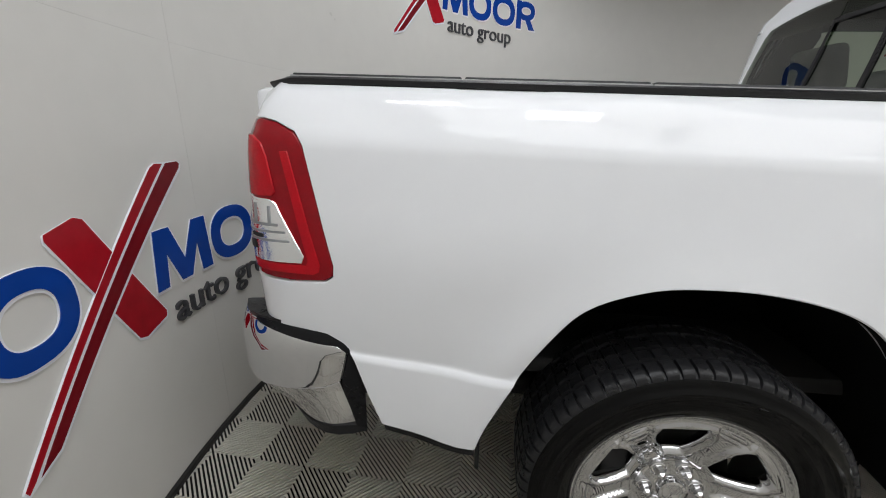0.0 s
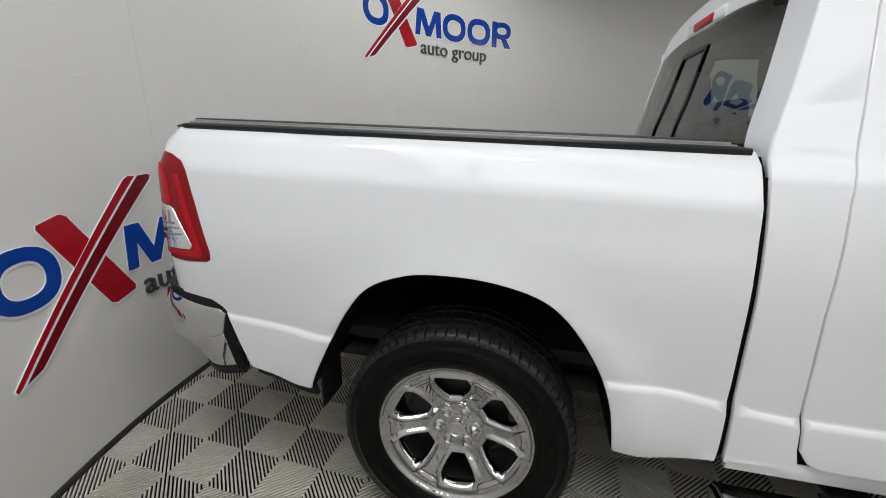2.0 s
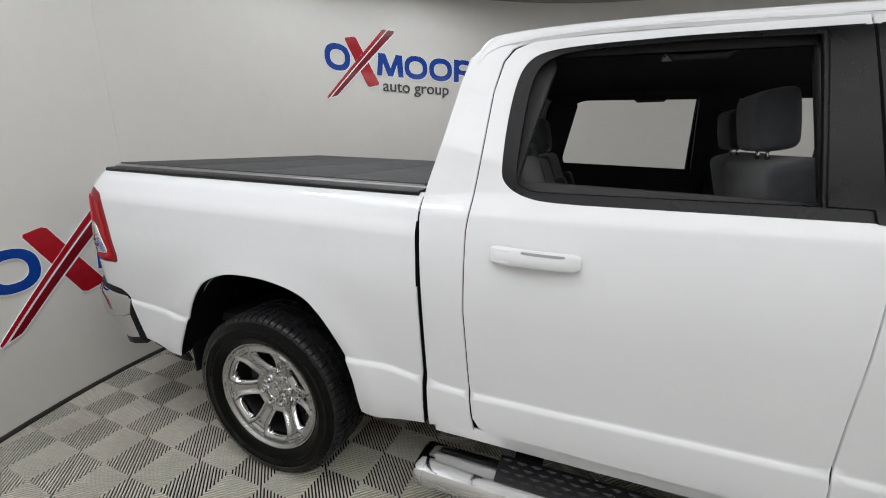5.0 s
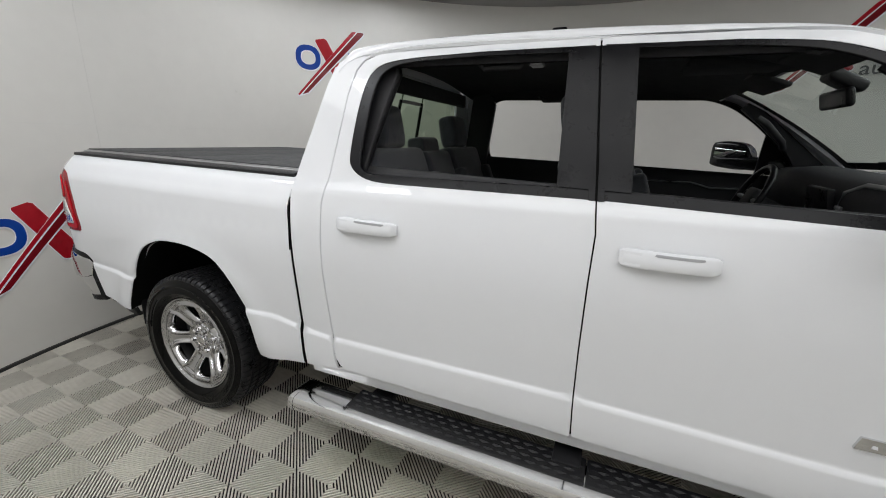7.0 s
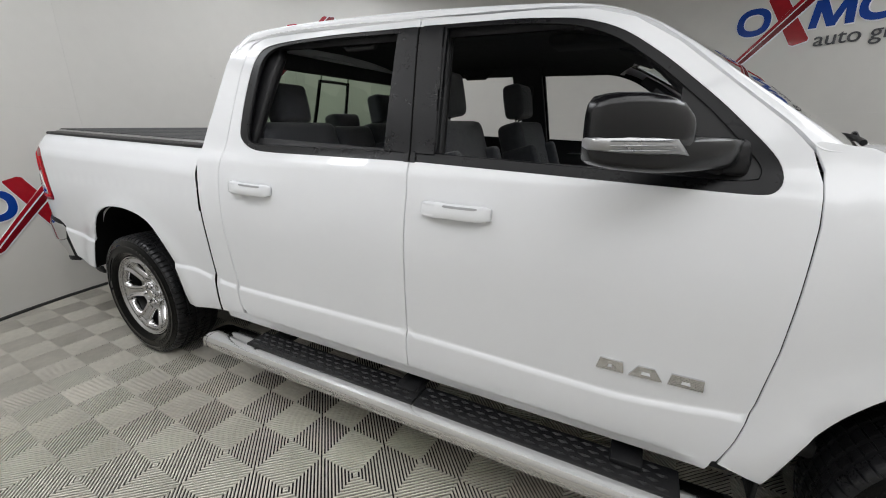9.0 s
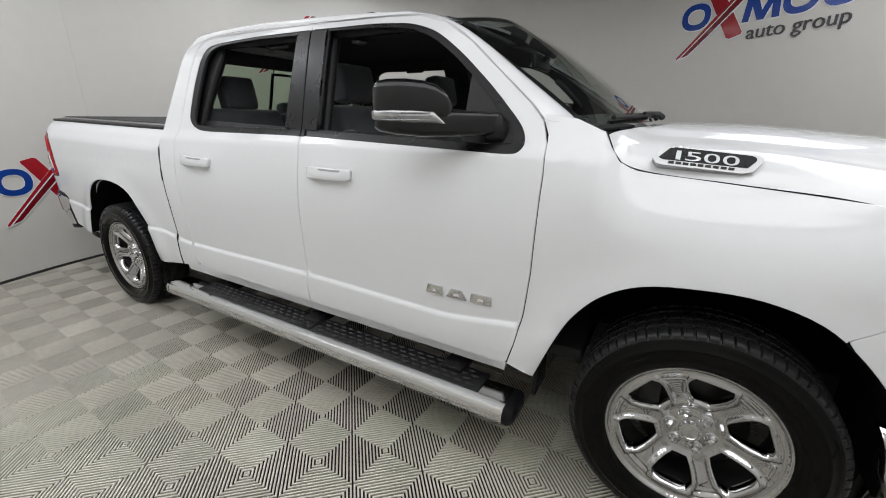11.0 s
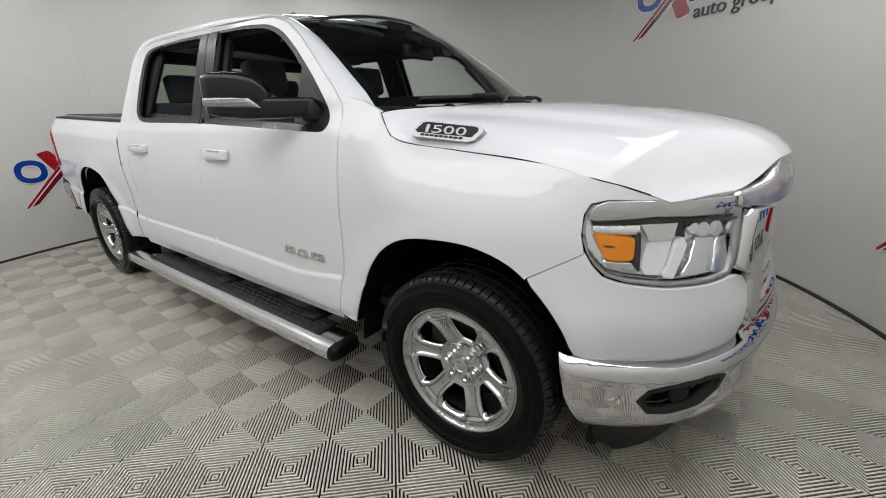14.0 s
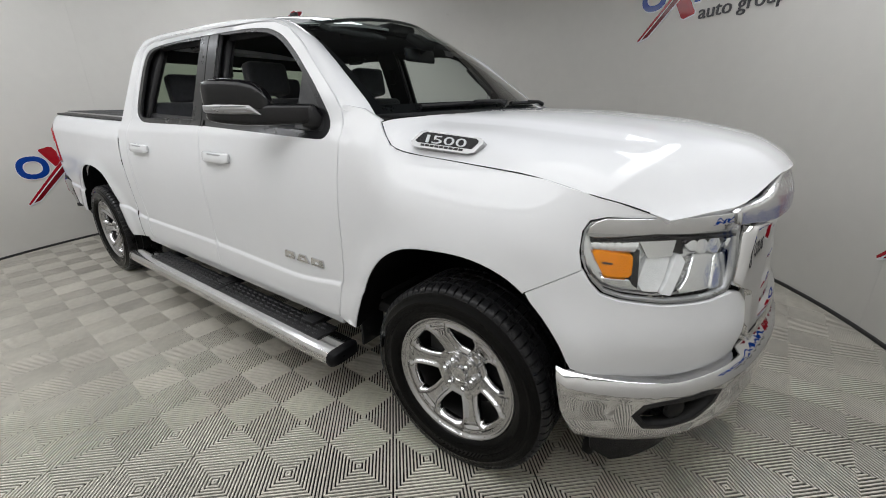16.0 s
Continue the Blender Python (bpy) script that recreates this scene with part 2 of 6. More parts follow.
def lerp_table(x, table):
    """Smooth reading of a table of (x, value)."""
    if x <= table[0][0]:
        return table[0][1]
    for i in range(len(table) - 1):
        (x0, y0), (x1, y1) = table[i], table[i + 1]
        if x <= x1:
            m0 = (y1 - table[i - 1][1]) / (x1 - table[i - 1][0]) if i else (y1 - y0) / (x1 - x0)
            m1 = (table[i + 2][1] - y0) / (table[i + 2][0] - x0) if i + 2 < len(table) else (y1 - y0) / (x1 - x0)
            h = x1 - x0
            t = (x - x0) / h
            return (2 * t ** 3 - 3 * t * t + 1) * y0 + (t ** 3 - 2 * t * t + t) * h * m0 + (3 * t * t - 2 * t ** 3) * y1 + (t ** 3 - t * t) * h * m1
    return table[-1][1]


def smooth01(t):
    t = min(1.0, max(0.0, t))
    return t * t * (3 - 2 * t)


def inside(p, poly):
    c, (x, y) = False, p
    for (x0, y0), (x1, y1) in zip(poly, poly[1:] + poly[:1]):
        if (y0 > y) != (y1 > y) and x < (x1 - x0) * (y - y0) / (y1 - y0) + x0:
            c = not c
    return c


def dense(poly, step):
    out = []
    for (x0, y0), (x1, y1) in zip(poly, poly[1:] + poly[:1]):
        n = max(1, math.ceil(math.hypot(x1 - x0, y1 - y0) / step))
        out += [(x0 + (x1 - x0) * k / n, y0 + (y1 - y0) * k / n) for k in range(n)]
    return out


def area2(poly):
    return sum(a[0] * b[1] - b[0] * a[1] for a, b in zip(poly, poly[1:] + poly[:1]))


def sheet(name, outline, holes, f, material, step=0.05, lip=0.004, depth=0.02, flip=False, rims=True, rows=()):
    """A curved panel: the outline (and holes) in (u, v), bent by f(u, v, off), with a rounded rim turned inwards."""
    loops = [dense([tuple(q) for q in outline], step * 0.8)] + [dense([tuple(q) for q in h], step * 0.8) for h in holes]
    loops[0] = loops[0] if area2(loops[0]) > 0 else loops[0][::-1]
    loops[1:] = [h if area2(h) < 0 else h[::-1] for h in loops[1:]]
    pts, edges = [], []
    for lp in loops:
        b = len(pts)
        pts += lp
        edges += [(b + i, b + (i + 1) % len(lp)) for i in range(len(lp))]
    rim = np.array(pts)
    for ln in rows:                           # rows of points along a crease
        last = None
        for q in ln:
            if inside(q, loops[0]) and not any(inside(q, h) for h in loops[1:]) and ((rim - q) ** 2).sum(1).min() > 0.010 ** 2:
                pts.append(q)
                if last is not None:
                    edges.append((last, len(pts) - 1))
                last = len(pts) - 1
            else:
                last = None
    fixed = np.array(pts)
    us, vs = rim[:, 0], rim[:, 1]
    u = us.min() + step * 0.5
    row = 0
    while u < us.max():
        v = vs.min() + step * 0.5 * (1 + row % 2)
        while v < vs.max():
            if ((us - u) ** 2 + (vs - v) ** 2).min() > (step * 0.5) ** 2 and ((fixed - (u, v)) ** 2).sum(1).min() > (step * 0.42) ** 2 and inside((u, v), loops[0]) and not any(inside((u, v), h) for h in loops[1:]):
                pts.append((u, v))
            v += step
        u += step * 0.87
        row += 1
    v2, _, tris, *_ = delaunay_2d_cdt([Vector(q) for q in pts], edges, [], 0, 1e-6)
    faces = []
    for t in tris:
        c = (sum(v2[i][0] for i in t) / 3, sum(v2[i][1] for i in t) / 3)
        if inside(c, loops[0]) and not any(inside(c, h) for h in loops[1:]):
            faces.append(tuple(t))
    e = 0.002

    def nrm(u, v):
        a = Vector(f(u + e, v, 0)) - Vector(f(u - e, v, 0))
        b = Vector(f(u, v + e, 0)) - Vector(f(u, v - e, 0))
        n = a.cross(b).normalized()
        return -n if flip else n
    verts = [Vector(f(q[0], q[1], 0)) for q in v2]
    normals = [nrm(q[0], q[1]) for q in v2]
    look_up = {(round(q[0], 5), round(q[1], 5)): i for i, q in enumerate(v2)}
    if rims:
        for lp in loops:
            n = len(lp)
            ids = [look_up.get((round(q[0], 5), round(q[1], 5))) for q in lp]
            b = len(verts)
            for i, (u, v) in enumerate(lp):
                du, dv = lp[(i + 1) % n][0] - lp[i - 1][0], lp[(i + 1) % n][1] - lp[i - 1][1]
                k = math.hypot(du, dv) or 1
                ou, ov = dv / k, -du / k
                p1 = Vector(f(u + ou * lip * 0.6, v + ov * lip * 0.6, -lip * 0.7))
                p2 = Vector(f(u + ou * lip * 0.7, v + ov * lip * 0.7, -depth))
                n0 = nrm(u, v)
                out = Vector(f(u + ou * e, v + ov * e, 0)) - Vector(f(u, v, 0))
                out = (out - out.dot(n0) * n0).normalized()
                verts += [p1, p2]
                normals += [(n0 + out).normalized(), out]
            for i in range(n):
                j = (i + 1) % n
                if ids[i] is None or ids[j] is None:
                    continue
                faces.append((ids[j], ids[i], b + 2 * i, b + 2 * j))
                faces.append((b + 2 * j, b + 2 * i, b + 2 * i + 1, b + 2 * j + 1))
    if flip:
        faces = [q[::-1] for q in faces]
    return mesh_of(name, verts, faces, material, True, normals)


def grid(name, f, nu, nv, material, flip=False, thick=0.0):
    """A sheet of f(u, v) over the unit square; thick gives it a second skin and rims along its normals."""
    verts = [Vector(f(i / nu, j / nv)) for i in range(nu + 1) for j in range(nv + 1)]
    q = lambda i, j: i * (nv + 1) + j
    faces = [(q(i, j), q(i + 1, j), q(i + 1, j + 1), q(i, j + 1)) for i in range(nu) for j in range(nv)]
    if flip:
        faces = [w[::-1] for w in faces]
    me = mesh_of(name, verts, faces, material)
    if thick:
        nn = [v.normal.copy() for v in me.vertices]
        k = len(verts)
        back = [v - n * thick for v, n in zip(verts, nn)]
        edge = [q(i, 0) for i in range(nu)] + [q(nu, j) for j in range(nv)] + [q(i, nv) for i in range(nu, 0, -1)] + [q(0, j) for j in range(nv, 0, -1)]
        both = faces + [tuple(k + i for i in w[::-1]) for w in faces]
        for a, b in zip(edge, edge[1:] + edge[:1]):
            w = (b, a, k + a, k + b)
            both.append(w[::-1] if flip else w)
        me = mesh_of(name, verts + back, both, material)
        me.set_sharp_from_angle(angle=radians(40))
    return me


def lathe(profile, n=64, axis_y=True):
    """A ring of (radius, y) turned about the y axis, closed on itself."""
    bm = bmesh.new()
    rings = [[bm.verts.new((r * math.cos(2 * math.pi * k / n), y, r * math.sin(2 * math.pi * k / n))) for r, y in profile] for k in range(n)]
    for a, b in zip(rings, rings[1:] + rings[:1]):
        for i in range(len(profile) - 1):
            bm.faces.new((a[i], a[i + 1], b[i + 1], b[i]))
    return bm


# ---- the booth ----
def on_wall(deg, z, inset=0.0):
    a = radians(deg)
    return Vector((CX + (RW - inset) * math.cos(a), CY + (RW - inset) * math.sin(a), z))


def wall_panel(a0, a1, z0, z1):
    n = max(4, int(abs(a1 - a0) / 2.0))
    gap, gz = 0.0004, 0.0001
    da = math.degrees(gap / RW)
    bm = bmesh.new()
    rows = []
    for i in range(n + 1):
        a = a0 + da + (a1 - a0 - 2 * da) * i / n
        rows.append([bm.verts.new(on_wall(a, z, d)) for z, d in ((z0 + gz, -0.06), (z0 + gz, -0.0004), (z0 + gz + 0.0004, 0), (z1 - gz - 0.0004, 0), (z1 - gz, -0.0004), (z1 - gz, -0.06))])
    for p, q in zip(rows, rows[1:]):
        for k in range(6):
            bm.faces.new((p[k], p[(k + 1) % 6], q[(k + 1) % 6], q[k]))
    bm.faces.new(rows[0])
    bm.faces.new(rows[-1])
    return bm


def disc_of(r, z0, z1, n=120):
    bm = bmesh.new()
    rings = [[bm.verts.new((CX + r * math.cos(2 * math.pi * k / n), CY + r * math.sin(2 * math.pi * k / n), z)) for k in range(n)] for z in (z0, z1)]
    bm.faces.new(rings[0])
    bm.faces.new(rings[1])
    for k in range(n):
        bm.faces.new((rings[0][k], rings[0][(k + 1) % n], rings[1][(k + 1) % n], rings[1][k]))
    return bm


wall = new("wall_round")
tagged(wall, "smooth off-white laminate panels round a photo booth", "wall", kind="structure")
edges = [-177.8 + 40.77 * k for k in range(9)] + [-177.8 + 360]
for a0, a1 in zip(edges, edges[1:]):
    part("panel", wall_panel(a0, a1, 0.0, 1.542), M_WALL, wall, angle=30)
part("upper_panel", wall_panel(-177.8, 182.2, 1.542, HC), M_WALL, wall, angle=30)
bm = bmesh.new()
for k in range(96):
    a, b = 360 / 96 * k, 360 / 96 * (k + 1)
    bm.faces.new([bm.verts.new(on_wall(q, z, -0.03)) for q, z in ((a, 0), (b, 0), (b, HC), (a, HC))])
part("backing", bm, M_SEAM, wall)

# skirting: a low black rubber kerb along the wall
bm = bmesh.new()
rings = [[bm.verts.new(on_wall(3 * k, z, d)) for z, d in ((0, 0.018), (0.013, 0.017), (0.018, 0.013), (0.020, 0.0), (0, 0.0))] for k in range(120)]
for p, q in zip(rings, rings[1:] + rings[:1]):
    for k in range(5):
        bm.faces.new((p[k], p[(k + 1) % 5], q[(k + 1) % 5], q[k]))
tagged(part("baseboard", bm, M_BASE, None, angle=30), "black rubber strip along the foot of the wall", "skirting", kind="structure")

bm = bmesh.new()
top = [bm.verts.new(on_wall(3 * k, HC, -0.1)) for k in range(120)]
bm.faces.new(top)
up = [bm.verts.new(on_wall(3 * k, HC + 0.1, -0.1)) for k in range(120)]
bm.faces.new(up)
for k in range(120):
    bm.faces.new((top[k], top[(k + 1) % 120], up[(k + 1) % 120], up[k]))
tagged(part("ceiling", bm, M_CEIL, None, smooth=False), "plain grey board edge of the booth ceiling", "ceiling", kind="structure")

tagged(part("ceiling_panel", disc_of(2.98, HC - 0.006, HC + 0.002), M_CEILD, None, smooth=False), "dark grey board in the middle of the ceiling", "ceiling", kind="structure")

# ceiling lamps: wide soft panels, unseen and added as fill over the open side of the booth and behind the truck, and
# two small bright ones
soft = new("soft_light_panel")
tagged(soft, "wide flat white panel under the ceiling, unseen and added as fill light", "ceiling light", "soft lights under the ceiling")
SX, SY = 1.28, 0.90
part("frame", box(0, 0, -0.012, SX + 0.04, SY + 0.04, 0.024, 0.006), M_SWHITE, soft, angle=30)
part("diffuser", box(0, 0, -0.026, SX, SY, 0.010, 0.003), M_DIFF, soft, "glowing white diffuser", angle=30)
soft_at = [(2.92, a, ARC_W) for a in (-148, -122.5, -97, -71.5, -46, -20.5)] + [(1.96, a, ARC_W * 0.65) for a in (-140, -103, -66, -29)]
soft_at = [(CX + r * math.cos(radians(a)), CY + r * math.sin(radians(a)), watt, a + 90) for r, a, watt in soft_at]
for i, (x, y, watt, turn) in enumerate(soft_at + [(0.25, 1.55, FAR_W * 0.9, 0), (-0.45, 0.45, FAR_W * 0.95, 90), (4.47, 1.155, FAR_W, 120), (4.84, -0.07, FAR_W, 94)]):
    m = pose(x, y, HC - 0.007, 0, 0, turn)
    if i == 0:
        soft.matrix_basis = m
    else:
        copy_thing(soft, m)
    li = bpy.data.lights.new("soft_light", "AREA")
    li.shape, li.size, li.size_y, li.energy, li.color = "RECTANGLE", SX, SY, watt, LAMP_COL
    new("soft_light", li).matrix_basis = m @ pose(0, 0, -0.036)

lamp = new("ceiling_light")
tagged(lamp, "flat white rectangular light panel under the ceiling", "ceiling light", "lights under the ceiling")
LX, LY = 0.46, 0.20
part("frame", box(0, 0, -0.015, LX + 0.05, LY + 0.05, 0.03, 0.006), M_SWHITE, lamp, angle=30)
part("diffuser", box(0, 0, -0.033, LX, LY, 0.012, 0.003), M_DIFF, lamp, angle=30)
ring_at = [(-0.90, -1.52, LAMP_W, 0), (0.0, -1.95, LAMP_W, 0)]
for i, (x, y, watt, turn) in enumerate(ring_at):
    m = pose(x, y, HC - 0.007, 0, 0, turn)
    if i == 0:
        lamp.matrix_basis = m
    else:
        copy_thing(lamp, m)
    li = bpy.data.lights.new("panel_light", "AREA")
    li.shape, li.size, li.size_y, li.energy, li.color = "RECTANGLE", LX, LY, watt, LAMP_COL
    new("panel_light", li).matrix_basis = m @ pose(0, 0, -0.045)


# ---- wall signs ----
def sign(off_deg, dz, tall=1.0):
    """A raised sign of coloured shapes on white backings; u runs to the reader's right."""
    root = new("wall_sign")
    tagged(root, "raised red and blue dealer sign with grey lettering on the wall", "sign", "signs on the wall")
    f = lambda u, v, d: on_wall(153.78 + off_deg - math.degrees(u / RW), 1.927 + dz + v * tall, d)
    root.location = f(0.86, 0, 0.0)

    def slab(name, poly, material, d0, d1):
        o = place(name, sheet(name, poly, [], lambda u, v, w: f(u, v, d1 + w), material, 0.05, 0.0012, d1 - d0), root)
        o.matrix_parent_inverse = Matrix.Translation(-root.location)
        return o

    def ring(name, cu, cv, ru, rv, w, material, d0, d1, grow=0.0):
        bm = bmesh.new()
        n, rows = 40, []
        for k in range(n):
            c, s_ = math.cos(2 * math.pi * k / n), math.sin(2 * math.pi * k / n)
            sq = lambda t: math.copysign(abs(t) ** 0.86, t)
            o = (cu + (ru + grow) * sq(c), cv + (rv + grow) * sq(s_))
            i_ = (cu + (ru - w - grow) * sq(c), cv + (rv - w * 0.95 - grow) * sq(s_))
            rows.append([bm.verts.new(f(*o, d0)), bm.verts.new(f(*o, d1)), bm.verts.new(f(*i_, d1)), bm.verts.new(f(*i_, d0))])
        for p, q in zip(rows, rows[1:] + rows[:1]):
            for k in range(4):
                bm.faces.new((p[k], p[(k + 1) % 4], q[(k + 1) % 4], q[k]))
        o = part(name, bm, material, root, angle=30)
        o.matrix_parent_inverse = Matrix.Translation(-root.location)

    def grown(poly, g):
        cu, cv = sum(p[0] for p in poly) / len(poly), sum(p[1] for p in poly) / len(poly)
        out, n = [], len(poly)
        sgn = 1 if area2(poly) > 0 else -1
        for i in range(n):
            a, b, c = poly[i - 1], poly[i], poly[(i + 1) % n]
            e1, e2 = Vector((b[0] - a[0], b[1] - a[1])).normalized(), Vector((c[0] - b[0], c[1] - b[1])).normalized()
            n1, n2 = Vector((e1.y, -e1.x)) * sgn, Vector((e2.y, -e2.x)) * sgn
            m = (n1 + n2).normalized()
            k = min(2.0, 1 / max(0.3, m.dot(n1)))
            out.append((b[0] + m.x * g * k, b[1] + m.y * g * k))
        return out

    dropped = lambda poly: [(u + 0.003, v - 0.005) for u, v in poly]
    g, B0, B1, F1 = 0.006, 0.0012, 0.0060, 0.0090
    # round blue rings
    for cu, cv, ru, rv in ((0.135, 0.384, 0.135, 0.122), (1.022, 0.372, 0.136, 0.118), (1.318, 0.372, 0.138, 0.118)):
        ring("backing", cu + 0.003, cv - 0.005, ru, rv, 0.055, M_SWHITE, B0, B1, g)
        ring("blue_ring", cu, cv, ru, rv, 0.055, M_BLUE, B1, F1)
    # blue upright blocks
    blocks = [[(0.566, 0.262), (0.622, 0.262), (0.636, 0.388), (0.694, 0.262), (0.748, 0.262), (0.800, 0.388), (0.814, 0.262), (0.872, 0.262), (0.858, 0.478), (0.786, 0.478), (0.724, 0.340), (0.664, 0.478), (0.588, 0.478)],
              [(1.480, 0.255), (1.540, 0.255), (1.540, 0.490), (1.480, 0.490)],
              [(1.640, 0.255), (1.715, 0.255), (1.650, 0.345), (1.590, 0.345)]]
    for q in blocks:
        slab("backing", dropped(grown(q, g)), M_SWHITE, B0, B1 - 0.0006)
        slab("blue_block", q, M_BLUE, B1 - 0.0006, F1 - 0.001)
    ring("backing", 1.603, 0.407, 0.108, 0.080, 0.05, M_SWHITE, B0, B1 - 0.0012, g)
    ring("blue_ring", 1.600, 0.412, 0.108, 0.080, 0.05, M_BLUE, B1 - 0.0012, F1 - 0.002)
    # two crossed red strokes, the long one in two tones with a white line between
    left = [(0.0, 0.008), (0.006, -0.006), (0.028, 0.010), (0.690, 0.704), (0.655, 0.706), (0.632, 0.694)]
    right = [(0.043, 0.008), (0.108, 0.030), (0.132, 0.052), (0.766, 0.682), (0.772, 0.698), (0.762, 0.706), (0.706, 0.704)]
    long_ = [(0.0, 0.008), (0.006, -0.006), (0.028, 0.002), (0.108, 0.028), (0.132, 0.050), (0.768, 0.680), (0.774, 0.698), (0.762, 0.708), (0.655, 0.708), (0.632, 0.696)]
    short = [(0.224, 0.552), (0.226, 0.568), (0.318, 0.592), (0.345, 0.582), (0.585, 0.186), (0.580, 0.166), (0.480, 0.140), (0.452, 0.150)]
    slab("backing", dropped(grown(short, 0.005)), M_SWHITE, B0, B1 - 0.0008)
    slab("backing", dropped(grown(long_, 0.004)), M_SWHITE, B0, B1 + 0.0016)
    slab("red_stroke", short, M_SRED, B1 - 0.0008, F1 - 0.0018)
    slab("white_line", long_, M_SWHITE, B1 + 0.0016, F1)
    slab("red_stroke", left, M_SRED, F1, F1 + 0.001)
    slab("red_stroke", right, M_SREDD, F1, F1 + 0.001)
    # grey lettering
    cu = bpy.data.curves.new("lettering", "FONT")
    cu.body, cu.size, cu.extrude = "auto group", 0.172, 0.006
    tmp = new("lettering_source", cu)
    bpy.context.view_layer.update()
    me = bpy.data.meshes.new_from_object(tmp.evaluated_get(bpy.context.evaluated_depsgraph_get()))
    bpy.data.objects.remove(tmp)
    xs = [v.co.x for v in me.vertices]
    k = 0.784 / (max(xs) - min(xs))
    for v in me.vertices:
        v.co = f(0.632 + (v.co.x - min(xs)) * k, 0.112 + v.co.y * 0.96, 0.0070 + v.co.z)
    me.materials.clear()
    me.materials.append(M_SGREY)
    # one part for each letter
    bm = bmesh.new()
    bm.from_mesh(me)
    bmesh.ops.remove_doubles(bm, verts=bm.verts, dist=1e-6)
    todo = set(bm.faces)
    while todo:
        stack, isle = [todo.pop()], []
        while stack:
            q = stack.pop()
            isle.append(q)
            for e in q.edges:
                for w in e.link_faces:
                    if w in todo:
                        todo.discard(w)
                        stack.append(w)
        vs = list({v for q in isle for v in q.verts})
        at = {v: i for i, v in enumerate(vs)}
        one = mesh_of("letter", [v.co for v in vs], [tuple(at[v] for v in q.verts) for q in isle], M_SGREY, False)
        o = place("letter", one, root, "dark grey raised letter")
        o.matrix_parent_inverse = Matrix.Translation(-root.location)
    bm.free()
    return root


sign(41.65, -1.452, 0.948)
sign(0.0, 0.0)
sign(-85.2, 0.072)
sign(-127.0, -1.45)


# ---- the pickup truck ----
truck = new("pickup_truck")
tagged(truck, "white crew-cab pickup truck with chrome wheels and black bed cover", "pickup truck")
NEAR, FAR = -1, 1

FRONT = [(3.7, 0.985), (3.95, 0.980), (4.10, 0.955), (4.22, 0.912), (4.33, 0.840), (4.42, 0.745), (4.50, 0.600), (4.56, 0.400), (4.595, 0.200), (4.605, 0.0)]
REAR = [(-0.80, 0.985), (-0.92, 0.984), (-1.0, 0.972), (-1.05, 0.935), (-1.075, 0.87), (-1.082, 0.70), (-1.085, 0.0)]


def arc_table(pts):
    p = spline(pts, 24)
    out, s = [], 0.0
    for i, q in enumerate(p):
        if i:
            s += math.hypot(q[0] - p[i - 1][0], q[1] - p[i - 1][1])
        out.append((s, *q))
    return out


FT, RT = arc_table(FRONT), arc_table(REAR)


def read_arc(t, s):
    s = min(max(s, 0), t[-1][0])
    lo, hi = 0, len(t) - 1
    while hi - lo > 1:
        m = (lo + hi) // 2
        lo, hi = (m, hi) if t[m][0] <= s else (lo, m)
    k = (s - t[lo][0]) / max(1e-9, t[hi][0] - t[lo][0])
    return t[lo][1] + k * (t[hi][1] - t[lo][1]), t[lo][2] + k * (t[hi][2] - t[lo][2])


def plan(s):
    """Point and outward direction of the body's outline seen from above, by its length s (s is x along the flank)."""
    if -0.80 <= s <= 3.7:
        return s, 0.985, 0.0, 1.0
    t, q, sg = (FT, s - 3.7, 1) if s > 0 else (RT, -0.80 - s, -1)
    x, y = read_arc(t, q)
    h = 0.03
    a, b = read_arc(t, max(0, q - h)), read_arc(t, q + h)
    dx, dy = b[0] - a[0], b[1] - a[1]
    k = math.hypot(dx, dy) or 1
    return (x, y, -dy / k * 1.0, dx / k * 1.0) if sg > 0 else (x, y, dy / k, -dx / k)


def s_front(y):
    """The length s at which the front outline is y from the middle."""
    for s, _, q in FT:
        if q <= y:
            return 3.7 + s
    return 3.7 + FT[-1][0]


CREASE_R = [(-1.1, 0.762), (-0.80, 0.742), (-0.43, 0.710)]
CREASE_F = [(0.40, 0.684), (0.60, 0.681), (0.70, 0.664), (0.80, 0.648), (0.94, 0.638), (1.95, 0.634), (2.60, 0.616), (2.76, 0.614), (2.90, 0.627), (3.065, 0.648), (3.2, 0.646)]
HOODLINE = [(3.10, 1.40), (3.20, 1.385), (3.29, 1.345), (3.315, 1.30), (3.345, 1.255), (3.43, 1.225), (3.65, 1.206), (3.97, 1.179), (4.17, 1.140), (4.30, 1.098)]
FLANK = [(0.36, 0.925), (0.42, 0.952), (0.50, 0.968), (0.60, 0.972), (0.70, 0.974), (0.85, 0.981), (0.97, 0.986), (1.08, 0.982), (1.17, 0.971), (1.24, 0.957), (1.264, 0.950), (1.285, 0.937), (1.31, 0.922),
         (1.34, 0.909), (1.40, 0.890), (1.55, 0.840), (1.70, 0.787), (1.78, 0.753), (1.83, 0.718), (1.90, 0.62)]
BED_SHOULDER = [(0.0, 0.092), (0.015, 0.066), (0.035, 0.047), (0.060, 0.032), (0.085, 0.019), (0.105, 0.009), (0.120, 0.0035), (0.14, 0.0), (0.3, 0.0)]
ARCHES = ((0.0, 0.40, 0.53), (3.655, 0.40, 0.50))


def top_bed(x):
    return 1.367 - 0.0288 * (x + 0.97)


